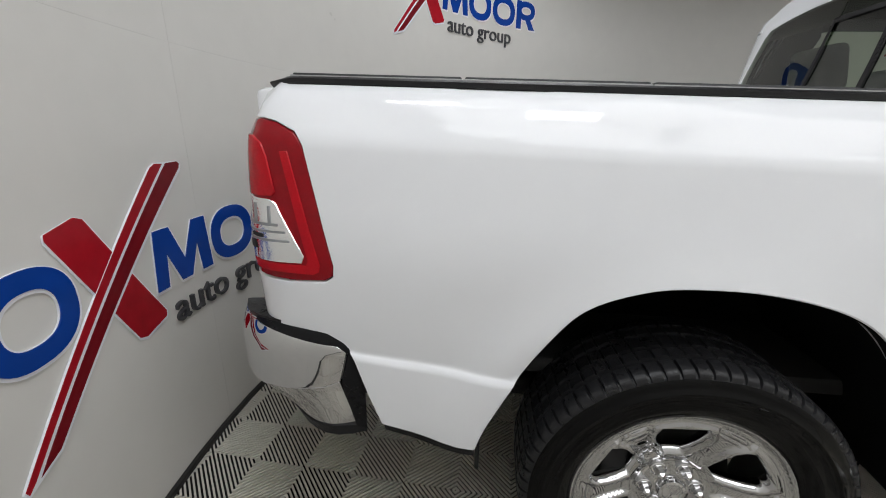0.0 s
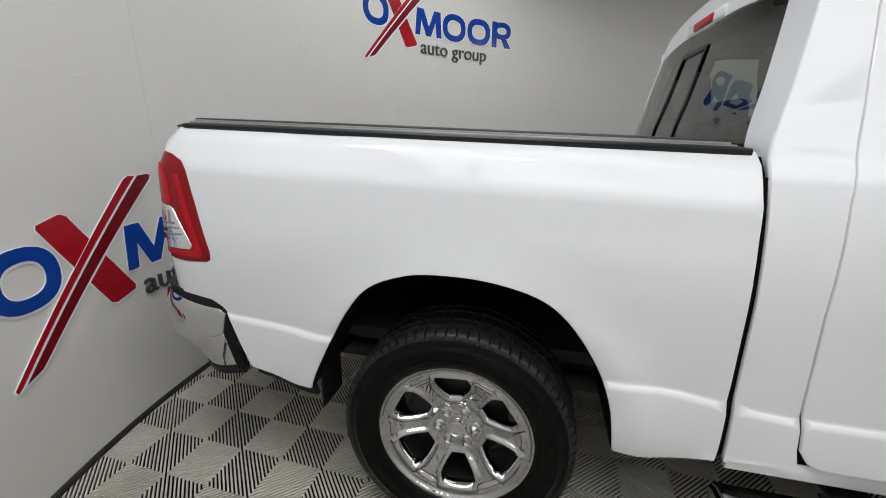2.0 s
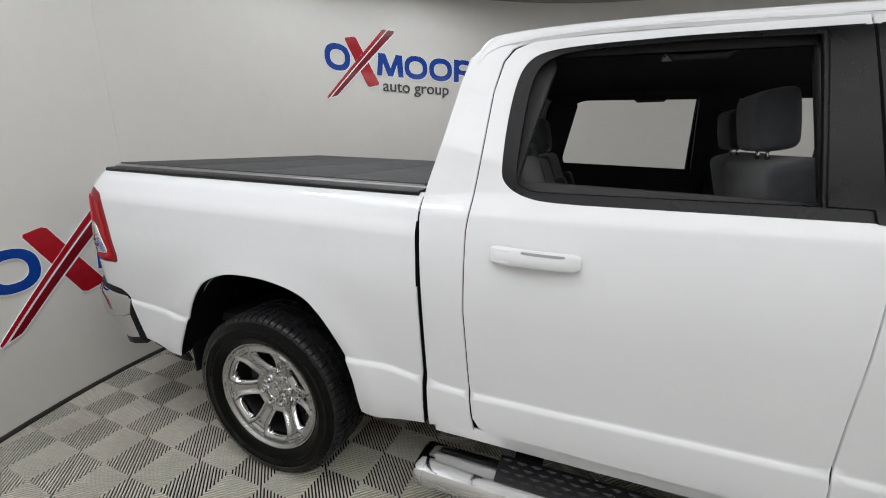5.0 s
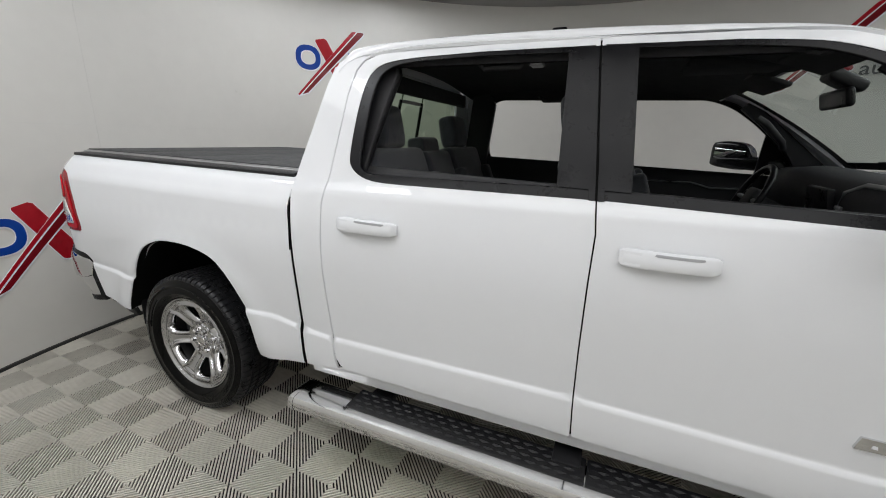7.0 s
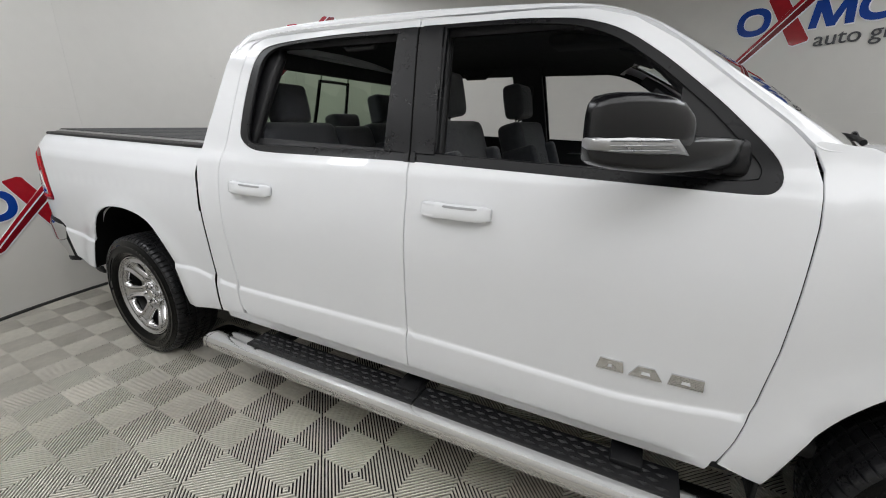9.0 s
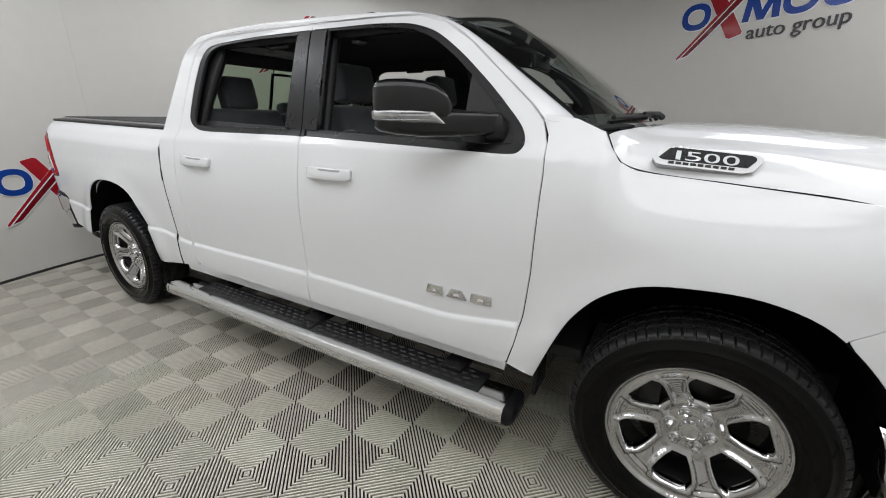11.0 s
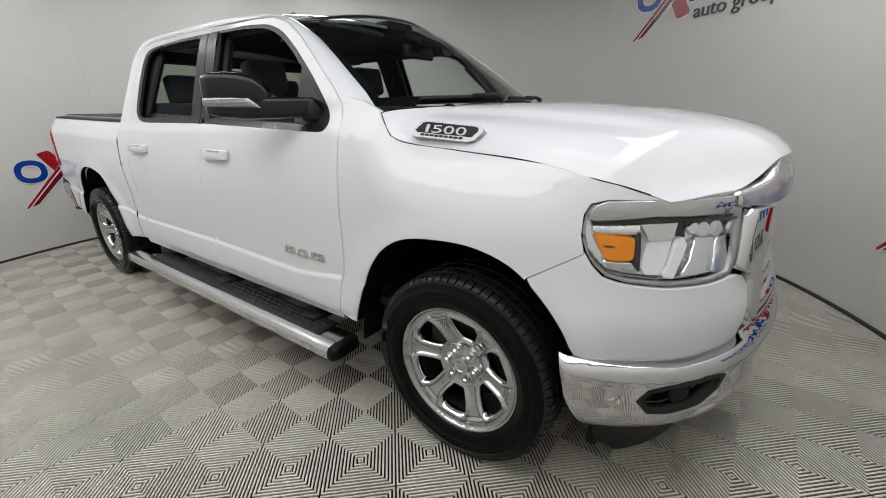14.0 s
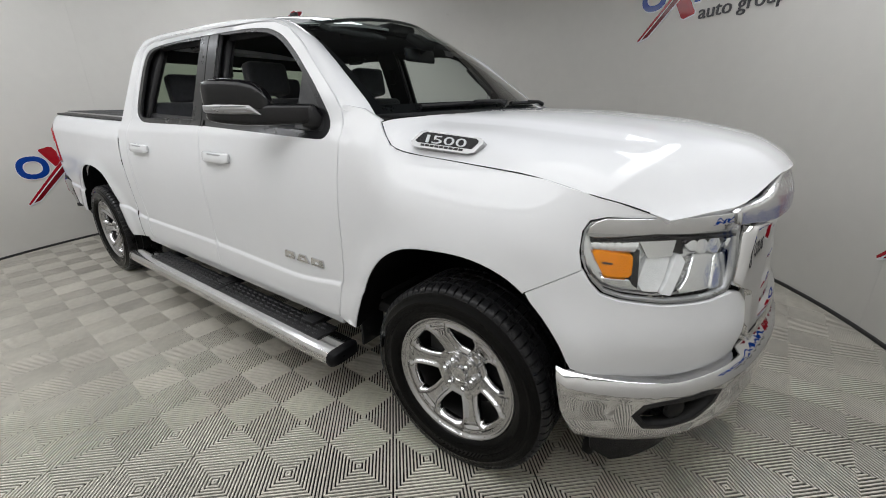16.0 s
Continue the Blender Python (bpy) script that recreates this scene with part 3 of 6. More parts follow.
def width(s, z, kind):
    if kind == "bed":
        w = lerp_table(min(z, 1.1), FLANK)
        d = top_bed(s) - z
        w -= 0.010 * smooth01((0.30 - d) / 0.22)
        w -= lerp_table(d, BED_SHOULDER)
    elif kind == "fender":
        w1 = lerp_table(z, FLANK)
        zt = lerp_table(s, [(3.2, 1.36), (3.30, 1.335), (3.32, 1.30), (3.36, 1.258), (3.43, 1.232), (3.65, 1.206), (3.97, 1.179), (4.17, 1.140), (4.30, 1.098), (4.5, 1.09)])
        d = zt - z
        w2 = lerp_table(min(z, 1.0), FLANK) - lerp_table(s, [(3.45, 0.115), (3.9, 0.100), (4.1, 0.05), (4.28, 0.02)]) * (max(0, 0.24 - d) / 0.24) ** 2
        b = smooth01((s - 3.12) / 0.33)
        w = w1 + (w2 - w1) * b
    else:
        w = lerp_table(z, FLANK)
    if s < 3.25 and z < 1.0:
        zc = lerp_table(s, CREASE_R) if s < 0 else lerp_table(s, CREASE_F)
        d = zc - z
        fade = smooth01((3.3 - s) / 0.15)
        if d > 0:
            w += fade * 0.011 * smooth01(d / 0.018)
        w -= fade * 0.004 * math.exp(-abs(d) / 0.045)
    for ax, az, ar in ARCHES:
        d = math.hypot((s - ax) * 0.95, z - az) - ar
        if abs(d) < 0.25 and z < 1.1:
            w += 0.016 * math.exp(-(d / 0.07) ** 2)
    return w


def body(side, kind):
    def f(s, z, off):
        x, y, nx, ny = plan(s)
        d = width(s, z, kind) - 0.985 + off
        if s > 3.9:
            d += smooth01((s - 3.9) / 0.3) * (0.035 * math.exp(-((z - 0.70) / 0.13) ** 2) - 0.02 * smooth01((z - 0.86) / 0.2))
        return Vector((x + nx * d, side * (y + ny * d), z))
    return f


def lean(poly):
    """The middle pillar leans back: points near it move rearwards with height."""
    out = []
    for x, z in poly:
        k = lerp_table(z, [(1.15, 0.0), (1.30, 0.022), (1.50, 0.044), (1.80, 0.070), (1.9, 0.075)]) * smooth01((x - 1.72) / 0.08) * smooth01((2.22 - x) / 0.08)
        out.append((x - k, z))
    return out


def skin(name, outline, holes, side, kind, material, parent, label="", step=0.05, depth=0.02, extra=0.0, lip=0.0022):
    g = body(side, kind)
    f = (lambda s, z, o: g(s, z, o + extra)) if extra else g
    if kind == "cab":
        outline, holes = lean(outline), [lean(h) for h in holes]
    rows = []
    if material is M_PAINT and kind != "fender":
        for a, tab in ((-1.1, CREASE_R), (0.40, CREASE_F)):
            b = tab[-1][0]
            for d in (0.075, 0.045, 0.022, 0.007, 0.0, -0.007, -0.015, -0.025, -0.036, -0.055):
                rows.append([(a + (b - a) * k / 60, lerp_table(a + (b - a) * k / 60, tab) + d) for k in range(61)])
        # the shoulder line under the windows and along the bed
        for d in ((0.145, 0.128, 0.112, 0.095, 0.075, 0.050, 0.028, 0.012) if kind == "bed" else (0.05, 0.025, 0.008, -0.008, -0.025, -0.042, -0.065)):
            xs = [(-0.95 + 1.66 * k / 40 if kind == "bed" else 0.76 + 2.36 * k / 56) for k in range(41 if kind == "bed" else 57)]
            rows.append([(x, top_bed(x) - d if kind == "bed" else 1.272 - d) for x in xs])
    return place(name, sheet(name, outline, holes, f, material, step, lip, depth, flip=side > 0, rows=rows), parent, label)


REAR_ARCH = spline([(-0.505, 0.500), (-0.485, 0.56), (-0.431, 0.672), (-0.37, 0.785), (-0.286, 0.892), (-0.172, 0.945), (-0.062, 0.961), (0.089, 0.955), (0.237, 0.917), (0.332, 0.842), (0.416, 0.715), (0.462, 0.593), (0.487, 0.440)], 4)
FRONT_ARCH = spline([(3.148, 0.445), (3.185, 0.545), (3.225, 0.645), (3.272, 0.735), (3.352, 0.828), (3.467, 0.890), (3.62, 0.913), (3.768, 0.911), (3.90, 0.871), (3.998, 0.793), (4.075, 0.695), (4.115, 0.600)], 4)
TAIL = [(-1.13, 1.284), (-1.02, 1.281), (-0.965, 1.272), (-0.918, 1.252), (-0.900, 1.226), (-0.882, 1.144), (-0.862, 1.05), (-0.843, 0.962), (-0.846, 0.940), (-0.862, 0.930), (-0.95, 0.926), (-1.13, 0.935)]
BEDSIDE = ([(-1.16, top_bed(-1.0)), (-1.16, 1.292), (-1.02, 1.289), (-0.962, 1.280), (-0.912, 1.259), (-0.892, 1.229), (-0.874, 1.146), (-0.854, 1.052), (-0.835, 0.964), (-0.838, 0.936), (-0.858, 0.922), (-0.95, 0.918), (-1.16, 0.927),
            (-1.16, 0.805), (-1.0, 0.800), (-0.90, 0.787), (-0.835, 0.765), (-0.800, 0.72), (-0.770, 0.63), (-0.738, 0.545)]
           + REAR_ARCH + [(0.55, 0.440), (0.614, 0.446), (0.758, 0.462), (0.753, 0.70), (0.743, 0.934), (0.730, 1.231), (0.729, top_bed(0.729))])
CORNER = [(0.782, 0.464), (0.955, 0.487), (0.940, 0.54), (0.926, 0.673), (0.905, 0.939), (0.903, 1.211), (0.923, 1.41), (0.944, 1.65), (0.966, 1.748), (0.994, 1.788), (1.05, 1.812), (1.05, 1.835),
          (0.945, 1.825), (0.915, 1.78), (0.895, 1.70), (0.868, 1.50), (0.852, 1.40), (0.844, 1.33), (0.834, 1.292), (0.80, 1.272), (0.744, 1.262), (0.744, 1.25), (0.762, 0.95), (0.773, 0.70)]
CORNER_N = [q for q in CORNER if not (q[0] < 0.90 and q[1] > 1.255 and q[1] < 1.75)]
CORNER_N = [((0.872, 1.78) if q == (0.915, 1.78) else q) for q in CORNER_N]
at = CORNER_N.index((0.872, 1.78)) + 1
CORNER_N[at:at] = [(0.838, 1.70), (0.792, 1.50), (0.755, 1.36), (0.745, 1.30)]
RDOOR = [(1.012, 0.490), (1.950, 0.472), (1.945, 0.63), (1.945, 0.80), (1.950, 1.05), (1.963, 1.20), (1.967, 1.300), (1.967, 1.803), (1.50, 1.815), (1.20, 1.813), (1.06, 1.803), (1.005, 1.783), (0.975, 1.745), (0.952, 1.65), (0.931, 1.41), (0.911, 1.211), (0.914, 0.939), (0.935, 0.673), (0.952, 0.54), (0.975, 0.505)]
RWIN = [(1.000, 1.392), (1.014, 1.364), (1.042, 1.340), (1.085, 1.322), (1.14, 1.311), (1.25, 1.307), (1.957, 1.300), (1.957, 1.782), (1.50, 1.788), (1.25, 1.784), (1.15, 1.778), (1.092, 1.768), (1.052, 1.746), (1.024, 1.70), (1.008, 1.61), (1.000, 1.50)]
FDOOR = [(1.958, 0.472), (2.99, 0.456), (3.035, 0.47), (3.062, 0.56), (3.088, 0.69), (3.106, 0.86), (3.113, 1.03), (3.118, 1.2), (3.114, 1.30), (3.088, 1.375), (3.035, 1.432), (2.90, 1.545), (2.76, 1.660), (2.64, 1.735), (2.52, 1.772), (2.35, 1.789), (1.975, 1.803), (1.975, 1.300), (1.971, 1.20), (1.958, 1.05), (1.953, 0.80), (1.953, 0.63)]
FWIN = [(1.985, 1.300), (2.985, 1.262), (3.025, 1.267), (3.046, 1.300), (3.026, 1.357), (2.89, 1.492), (2.74, 1.620), (2.61, 1.710), (2.485, 1.752), (2.30, 1.770), (1.985, 1.782)]
FENDER = ([(3.042, 0.462)] + [q for q in FRONT_ARCH if q[0] < 3.955] + [(3.955, 0.842), (4.092, 0.938), (4.080, 0.985), (4.082, 1.045), (4.100, 1.078), (4.15, 1.090), (4.31, 1.090)]
          + [(x, z - 0.004) for x, z in HOODLINE[::-1] if x < 4.25] + [(3.09, 1.392), (3.118, 1.33), (3.126, 1.2), (3.121, 1.03), (3.114, 0.86), (3.096, 0.69), (3.070, 0.56)])
SB = s_front(0.62)
COVER = [q for q in FRONT_ARCH if q[0] > 3.97]
NOSE = ([(3.960, 0.838)] + [q for q in COVER if q[1] > 0.62] + [(4.115, 0.615), (4.4, 0.590), (4.7, 0.600), (SB + 0.03, 0.640), (SB + 0.04, 0.70), (SB + 0.035, 0.80), (SB, 0.838), (SB - 0.05, 0.848), (4.5, 0.838), (4.35, 0.838), (4.20, 0.853), (4.150, 0.868), (4.118, 0.90), (4.096, 0.934)])
HEADL = [(4.086, 1.000), (4.090, 1.045), (4.108, 1.070), (4.15, 1.080), (4.5, 1.062), (SB + 0.01, 1.046), (SB - 0.035, 0.90), (SB - 0.06, 0.858), (4.5, 0.848), (4.35, 0.848), (4.21, 0.862), (4.160, 0.876), (4.126, 0.905), (4.104, 0.937), (4.091, 0.968)]

def eased(poly):
    """Cut the blunt corners of an outline twice, and keep the sharp ones."""
    for _ in range(2):
        out, n = [], len(poly)
        for i in range(n):
            a, b, c = (Vector(poly[(i + k) % n]) for k in (-1, 0, 1))
            if 2 < math.degrees((b - a).angle(c - b)) < 55:
                out += [tuple(b + (a - b) * min(0.25, 0.03 / (a - b).length)), tuple(b + (c - b) * min(0.25, 0.03 / (c - b).length))]
            else:
                out.append(tuple(b))
        poly = out
    return poly


RWIN, FWIN = eased(RWIN), eased(FWIN)
def lamp_edge(poly):
    return [(u + (0.022 * smooth01((4.42 - u) / 0.25) if u > 4.07 and 0.845 < v < 1.095 else 0.0), v) for u, v in poly]


FENDER, NOSE = lamp_edge(FENDER), lamp_edge(NOSE)
for side in (NEAR, FAR):
    # bed side and its tail lamp
    skin("bed_side", BEDSIDE, [], side, "bed", M_PAINT, truck)
    tail = skin("tail_lamp", TAIL, [], side, "bed", M_REDD, truck, "deep red tail lamp with clear lower lenses", 0.03, extra=-0.002, lip=0.006)
    skin("red_lens", [(-1.12, 1.250), (-1.035, 1.247), (-1.000, 1.232), (-0.985, 1.205), (-0.968, 1.128), (-0.975, 1.120), (-1.12, 1.117)], [], side, "bed", M_RED, tail, "bright red stop lens", step=0.03, extra=0.003)
    skin("light_guide", [(-1.12, 0.947), (-0.885, 0.943), (-0.873, 0.949), (-0.870, 0.964), (-0.930, 1.215), (-0.946, 1.215), (-0.894, 0.975), (-0.900, 0.961), (-1.12, 0.962)], [], side, "bed", M_RED, tail, "bright red light guide", step=0.03, extra=0.003)
    clear = skin("clear_lens", [(-1.12, 1.112), (-0.985, 1.110), (-0.968, 1.102), (-0.906, 0.984), (-0.911, 0.969), (-1.12, 0.967)], [], side, "bed", M_BULB, tail, "clear reversing lens with grey inner parts", 0.03, extra=0.003)
    for x0, x1, z0, z1 in ((-1.12, -0.962, 1.052, 1.057), (-1.12, -0.945, 1.036, 1.040), (-1.12, -0.936, 1.016, 1.020), (-1.032, -1.026, 1.057, 1.100), (-0.985, -0.980, 1.057, 1.096)):
        skin("divider", [(x0, z0), (x1, z0), (x1, z1), (x0, z1)], [], side, "bed", M_SILVER, clear, step=0.03, extra=0.0055, depth=0.004, lip=0.001)
    skin("bulb_shield", [(-1.10, 1.004), (-1.04, 1.012), (-1.03, 0.994), (-1.09, 0.990)], [], side, "bed", M_UNDER, clear, step=0.03, extra=0.0055, depth=0.004, lip=0.001)
    skin("bulb_shield", [(-1.045, 1.031), (-1.005, 1.030), (-1.007, 1.023), (-1.043, 1.024)], [], side, "bed", M_UNDER, clear, step=0.03, extra=0.0055, depth=0.004, lip=0.001)
    # cab corner, doors and fender
    skin("cab_corner", CORNER_N if side < 0 else CORNER, [], side, "cab", M_PAINT, truck)
    rdoor = skin("rear_door", RDOOR, [RWIN], side, "cab", M_PAINT, truck)
    fdoor = skin("front_door", FDOOR, [FWIN], side, "cab", M_PAINT, truck)
    skin("front_fender", FENDER, [], side, "fender", M_PAINT, truck)
    skin("front_cover", NOSE, [], side, "fender", M_PAINT, truck)
    # black window surrounds and glass
    rin = [(1.046, 1.400), (1.054, 1.368), (1.074, 1.348), (1.115, 1.338), (1.850, 1.332), (1.874, 1.766), (1.50, 1.774), (1.24, 1.770), (1.16, 1.762), (1.110, 1.744), (1.078, 1.712), (1.060, 1.64), (1.050, 1.50)]
    fin = [(2.072, 1.330), (2.95, 1.292), (2.990, 1.300), (2.998, 1.322), (2.978, 1.355), (2.868, 1.472), (2.722, 1.600), (2.596, 1.688), (2.475, 1.734), (2.30, 1.754), (2.082, 1.766)]
    rin, fin = eased(rin), eased(fin)
    skin("window_trim", RWIN, [rin], side, "cab", M_GLOSSB, rdoor, "satin black window surround", 0.05, extra=-0.004)
    skin("window_trim", FWIN, [fin], side, "cab", M_GLOSSB, fdoor, "satin black window surround", 0.05, extra=-0.004)
    skin("pillar_trim", [(1.858, 1.337), (1.948, 1.3335), (1.949, 1.3005), (1.9660, 1.3000), (1.9660, 1.776), (1.884, 1.775)], [], side, "cab", M_GLOSSB, rdoor, "satin black pillar panel", 0.05, extra=0.0035, depth=0.02)
    skin("pillar_trim", [(1.9760, 1.2995), (1.994, 1.2990), (1.995, 1.3320), (2.070, 1.3295), (2.074, 1.772), (1.9760, 1.776)], [], side, "cab", M_GLOSSB, fdoor, "satin black pillar panel", 0.05, extra=0.0035, depth=0.02)
    # black strip covers the white door edges and stands for the gap's shade
    skin("pillar_seal", [(1.9652, 1.300), (1.9768, 1.300), (1.9768, 1.778), (1.9652, 1.778)], [], side, "cab", M_LINER, rdoor, "black strip over the door gap as its shade", 0.05, extra=0.001, depth=0.015, lip=0.001)
    skin("mirror_sail", [(2.79, 1.305), (2.955, 1.296), (2.993, 1.304), (3.000, 1.324), (2.980, 1.360), (2.872, 1.476), (2.79, 1.552)], [], side, "cab", M_BLACK, fdoor, step=0.05, extra=-0.010)
    skin("rocker_panel", [(0.80, 0.425), (3.02, 0.405), (3.03, 0.458), (2.0, 0.468), (0.97, 0.484), (0.80, 0.462)], [], side, "cab", M_PAINT, truck, "white rocker panel", 0.05, extra=-0.014)
    # inner door panels below the glass
    skin("door_card", [(0.95, 0.55), (1.95, 0.55), (1.95, 1.33), (1.05, 1.365)], [], side, "cab", M_CABIN, rdoor, "black plastic door lining", 0.1, extra=-0.075)
    skin("door_card", [(1.96, 0.55), (3.05, 0.55), (3.02, 1.29), (1.96, 1.325)], [], side, "cab", M_CABIN, fdoor, "black plastic door lining", 0.1, extra=-0.075)

# black strips deep in the gaps between the panels, put in as the gaps' shade
for side in (NEAR, FAR):
    for gap, kind in (([(1.930, 0.475), (1.985, 0.475), (1.978, 0.80), (1.984, 1.05), (1.995, 1.30), (1.995, 1.80), (1.945, 1.80), (1.945, 1.30), (1.930, 1.05), (1.925, 0.80)], "cab"),
                      ([(0.955, 0.492), (0.99, 0.492), (0.965, 0.673), (0.945, 0.939), (0.942, 1.211), (0.960, 1.41), (0.982, 1.65), (1.01, 1.75), (1.06, 1.79), (1.06, 1.815), (0.975, 1.79), (0.940, 1.72), (0.918, 1.60), (0.892, 1.35), (0.882, 1.1), (0.890, 0.85), (0.908, 0.66), (0.930, 0.53)], "cab"),
                      ([(3.015, 0.458), (3.055, 0.458), (3.085, 0.56), (3.112, 0.69), (3.132, 0.86), (3.140, 1.03), (3.143, 1.2), (3.135, 1.32), (3.09, 1.33), (3.098, 1.2), (3.095, 1.03), (3.088, 0.86), (3.066, 0.69), (3.040, 0.56)], "cab"),
                      ([(3.945, 0.855), (4.08, 0.95), (4.10, 0.925), (3.965, 0.825)], "fender")):
        skin("panel_seal", gap, [], side, kind, M_LINER, truck, "black strip in the panel gap as its shade", 0.05, depth=0.01, extra=-0.011)

# handles
def handle(parent, side, x0, z0, x1, z1, key):
    c = body(side, "cab")
    L = x1 - x0
    def pos(u, v, d):
        return c(x0 + L * u, z0 + (z1 - z0) * u + v, d)
    verts, faces = [], []
    n, k = 20, 12
    for i in range(n + 1):
        u = i / n
        e = min(1.0, (1 - abs(2 * u - 1) ** 12)) ** 0.5
        hh = 0.0285 * (0.72 + 0.28 * e) * (0.95 if u > 0.3 else 1.0)
        bow = 0.012 + 0.020 * math.sin(math.pi * u) ** 0.45 if 0 < u < 1 else 0.012
        for j in range(k):
            a = 2 * math.pi * j / k
            ca, sa = math.cos(a), math.sin(a)
            q = lambda t, p=0.55: math.copysign(abs(t) ** p, t)
            verts.append(pos(u, hh * q(sa), bow * (0.62 + 0.55 * q(ca)) if ca > -0.5 else (0.002 if u < 0.12 or u > 0.88 else bow * 0.45)))
    for i in range(n):
        for j in range(k):
            faces.append((i * k + j, i * k + (j + 1) % k, (i + 1) * k + (j + 1) % k, (i + 1) * k + j))
    faces += [tuple(range(k)), tuple(n * k + j for j in range(k))]
    bm = bmesh.new()
    me = mesh_of("x", verts, faces, M_PAINT)
    bm.from_mesh(me)
    h = part("handle", bm, M_PAINT, parent, "body-coloured pull handle", angle=50)
    bowf = lambda u: (0.012 + 0.020 * math.sin(math.pi * min(0.999, max(0.001, u))) ** 0.45) * 1.16
    # grey strip paints the shade of the finger recess on the handle
    slot = sheet("grip_line", [(0.36, 0.0165), (0.39, 0.0140), (0.80, 0.0125), (0.84, 0.0160), (0.83, 0.0200), (0.37, 0.0215)], [], lambda u, v, o: pos(u, v, bowf(u) + 0.0006 + o), M_GREYP, 0.06, 0.0005, 0.003, flip=side > 0)
    place("grip_line", slot, h, "finger recess, its shade given as grey")
    if key:
        cut = sheet("lock_cover", [(0.02, -0.020), (0.222, -0.020), (0.235, 0.020), (0.02, 0.020)], [], lambda u, v, o: pos(u, v, bowf(u) - 0.0005 + o), M_PAINT, 0.03, 0.002, 0.006, flip=side > 0)
        place("lock_cover", cut, h)


for side in (NEAR, FAR):
    rd = [o for o in truck.children if o.name.startswith("rear_door")][0 if side < 0 else 1]
    fd = [o for o in truck.children if o.name.startswith("front_door")][0 if side < 0 else 1]
    handle(rd, side, 0.998, 1.153, 1.268, 1.147, True)
    handle(fd, side, 2.032, 1.149, 2.294, 1.147, True)


# ---- roof, rear wall of the cab, windscreen, bonnet ----
def roof_z(x):
    return lerp_table(x, [(0.80, -0.045), (0.95, -0.018), (1.3, 0.0), (1.88, -0.016), (2.2, -0.035), (2.36, -0.052), (2.55, -0.092), (2.70, -0.14)])


ROOF_X = [(0.76, 1.815), (0.70, 1.845), (0.62, 1.877), (0.5, 1.903), (0.3, 1.925), (0.0, 1.935)]


def roof(u, v):
    y = -0.742 + 1.484 * v
    ay = abs(y)
    xf = 2.60 + 0.055 * (1 - (ay / 0.74) ** 2) - 0.08 * smooth01((ay - 0.5) / 0.24)
    xr = 0.865 - 0.02 * (1 - (ay / 0.74) ** 2) + 0.05 * smooth01((ay - 0.55) / 0.2)
    x = xr + (xf - xr) * u
    z = lerp_table(-ay, [(-a, b) for a, b in ROOF_X]) + roof_z(x)
    z -= 0.02 * smooth01((0.10 - u) / 0.10)
    return (x, y, z)


place("roof", grid("roof", roof, 30, 28, M_PAINT, flip=False, thick=0.012), truck, "white steel roof panel")

# side rails that join roof, door tops, and the windscreen pillars
PILLAR_O = [(0.882, 1.742), (0.905, 1.772), (0.945, 1.795), (0.99, 1.805), (1.06, 1.814), (1.20, 1.820), (1.50, 1.821), (1.975, 1.810), (2.35, 1.796), (2.53, 1.779), (2.647, 1.741), (2.767, 1.666), (2.906, 1.550), (3.042, 1.437), (3.099, 1.382), (3.14, 1.374)]
PILLAR_I = [(0.853, 0.70, 1.752), (0.862, 0.70, 1.788), (0.885, 0.70, 1.818), (0.93, 0.70, 1.838), (1.06, 0.70, 1.847), (1.20, 0.70, 1.85), (1.50, 0.70, 1.848), (1.975, 0.70, 1.832), (2.35, 0.695, 1.800), (2.56, 0.668, 1.765), (2.72, 0.690, 1.695), (2.85, 0.722, 1.615), (2.98, 0.755, 1.525), (3.12, 0.790, 1.425), (3.18, 0.812, 1.380), (3.225, 0.832, 1.346)]
for side in (NEAR, FAR):
    cb = body(side, "cab")
    A = [Vector(q) for q in spline([tuple(cb(x, z, 0.0015)) for x, z in PILLAR_O], 5)]
    Bp = [Vector(q) for q in spline([(x, side * y, z) for x, y, z in PILLAR_I], 5)]
    n = len(A) - 1
    def rail(u, v):
        i = min(n - 1, int(u * n))
        k = u * n - i
        p, q = A[i].lerp(A[i + 1], k), Bp[i].lerp(Bp[i + 1], k)
        mid = (p + q) / 2 + Vector((0.15, side * 0.6, 0.8)).normalized() * 0.016 * 4 * v * (1 - v)
        return p.lerp(q, v) + (mid - (p + q) / 2)
    place("roof_rail", grid("roof_rail", rail, n, 8, M_PAINT, flip=side > 0, thick=0.02), truck, "white pillar and roof side rail")


def screen(u, v):
    """Windscreen: u from the roof down to the cowl, v across."""
    y = -1 + 2 * v
    b = 1 - y * y
    top = Vector((2.545 + 0.125 * b, 0.672 * y, 1.772 + 0.085 * b))
    low = Vector((3.20 + 0.17 * b, 0.815 * y, 1.362 + 0.012 * b))
    p = top.lerp(low, u)
    return p + Vector((0.5, 0, 0.86)) * 0.022 * 4 * u * (1 - u)


ws = place("windscreen", grid("windscreen", screen, 14, 18, M_WIND), truck, "green-tinted curved windscreen")
ws.visible_shadow = False
for rng, nm in (((0.0, 0.05, 0, 1), "frit_band"), ((0.93, 1.0, 0, 1), "frit_band"), ((0, 1, 0, 0.028), "frit_band"), ((0, 1, 0.972, 1), "frit_band")):
    a, b, c, d = rng
    def frit(u, v):
        p = Vector(screen(a + (b - a) * u, c + (d - c) * v))
        return p - Vector((0.5, 0, 0.86)) * 0.004
    place(nm, grid(nm, frit, 14, 10, M_GLOSSB), ws, "black printed border")


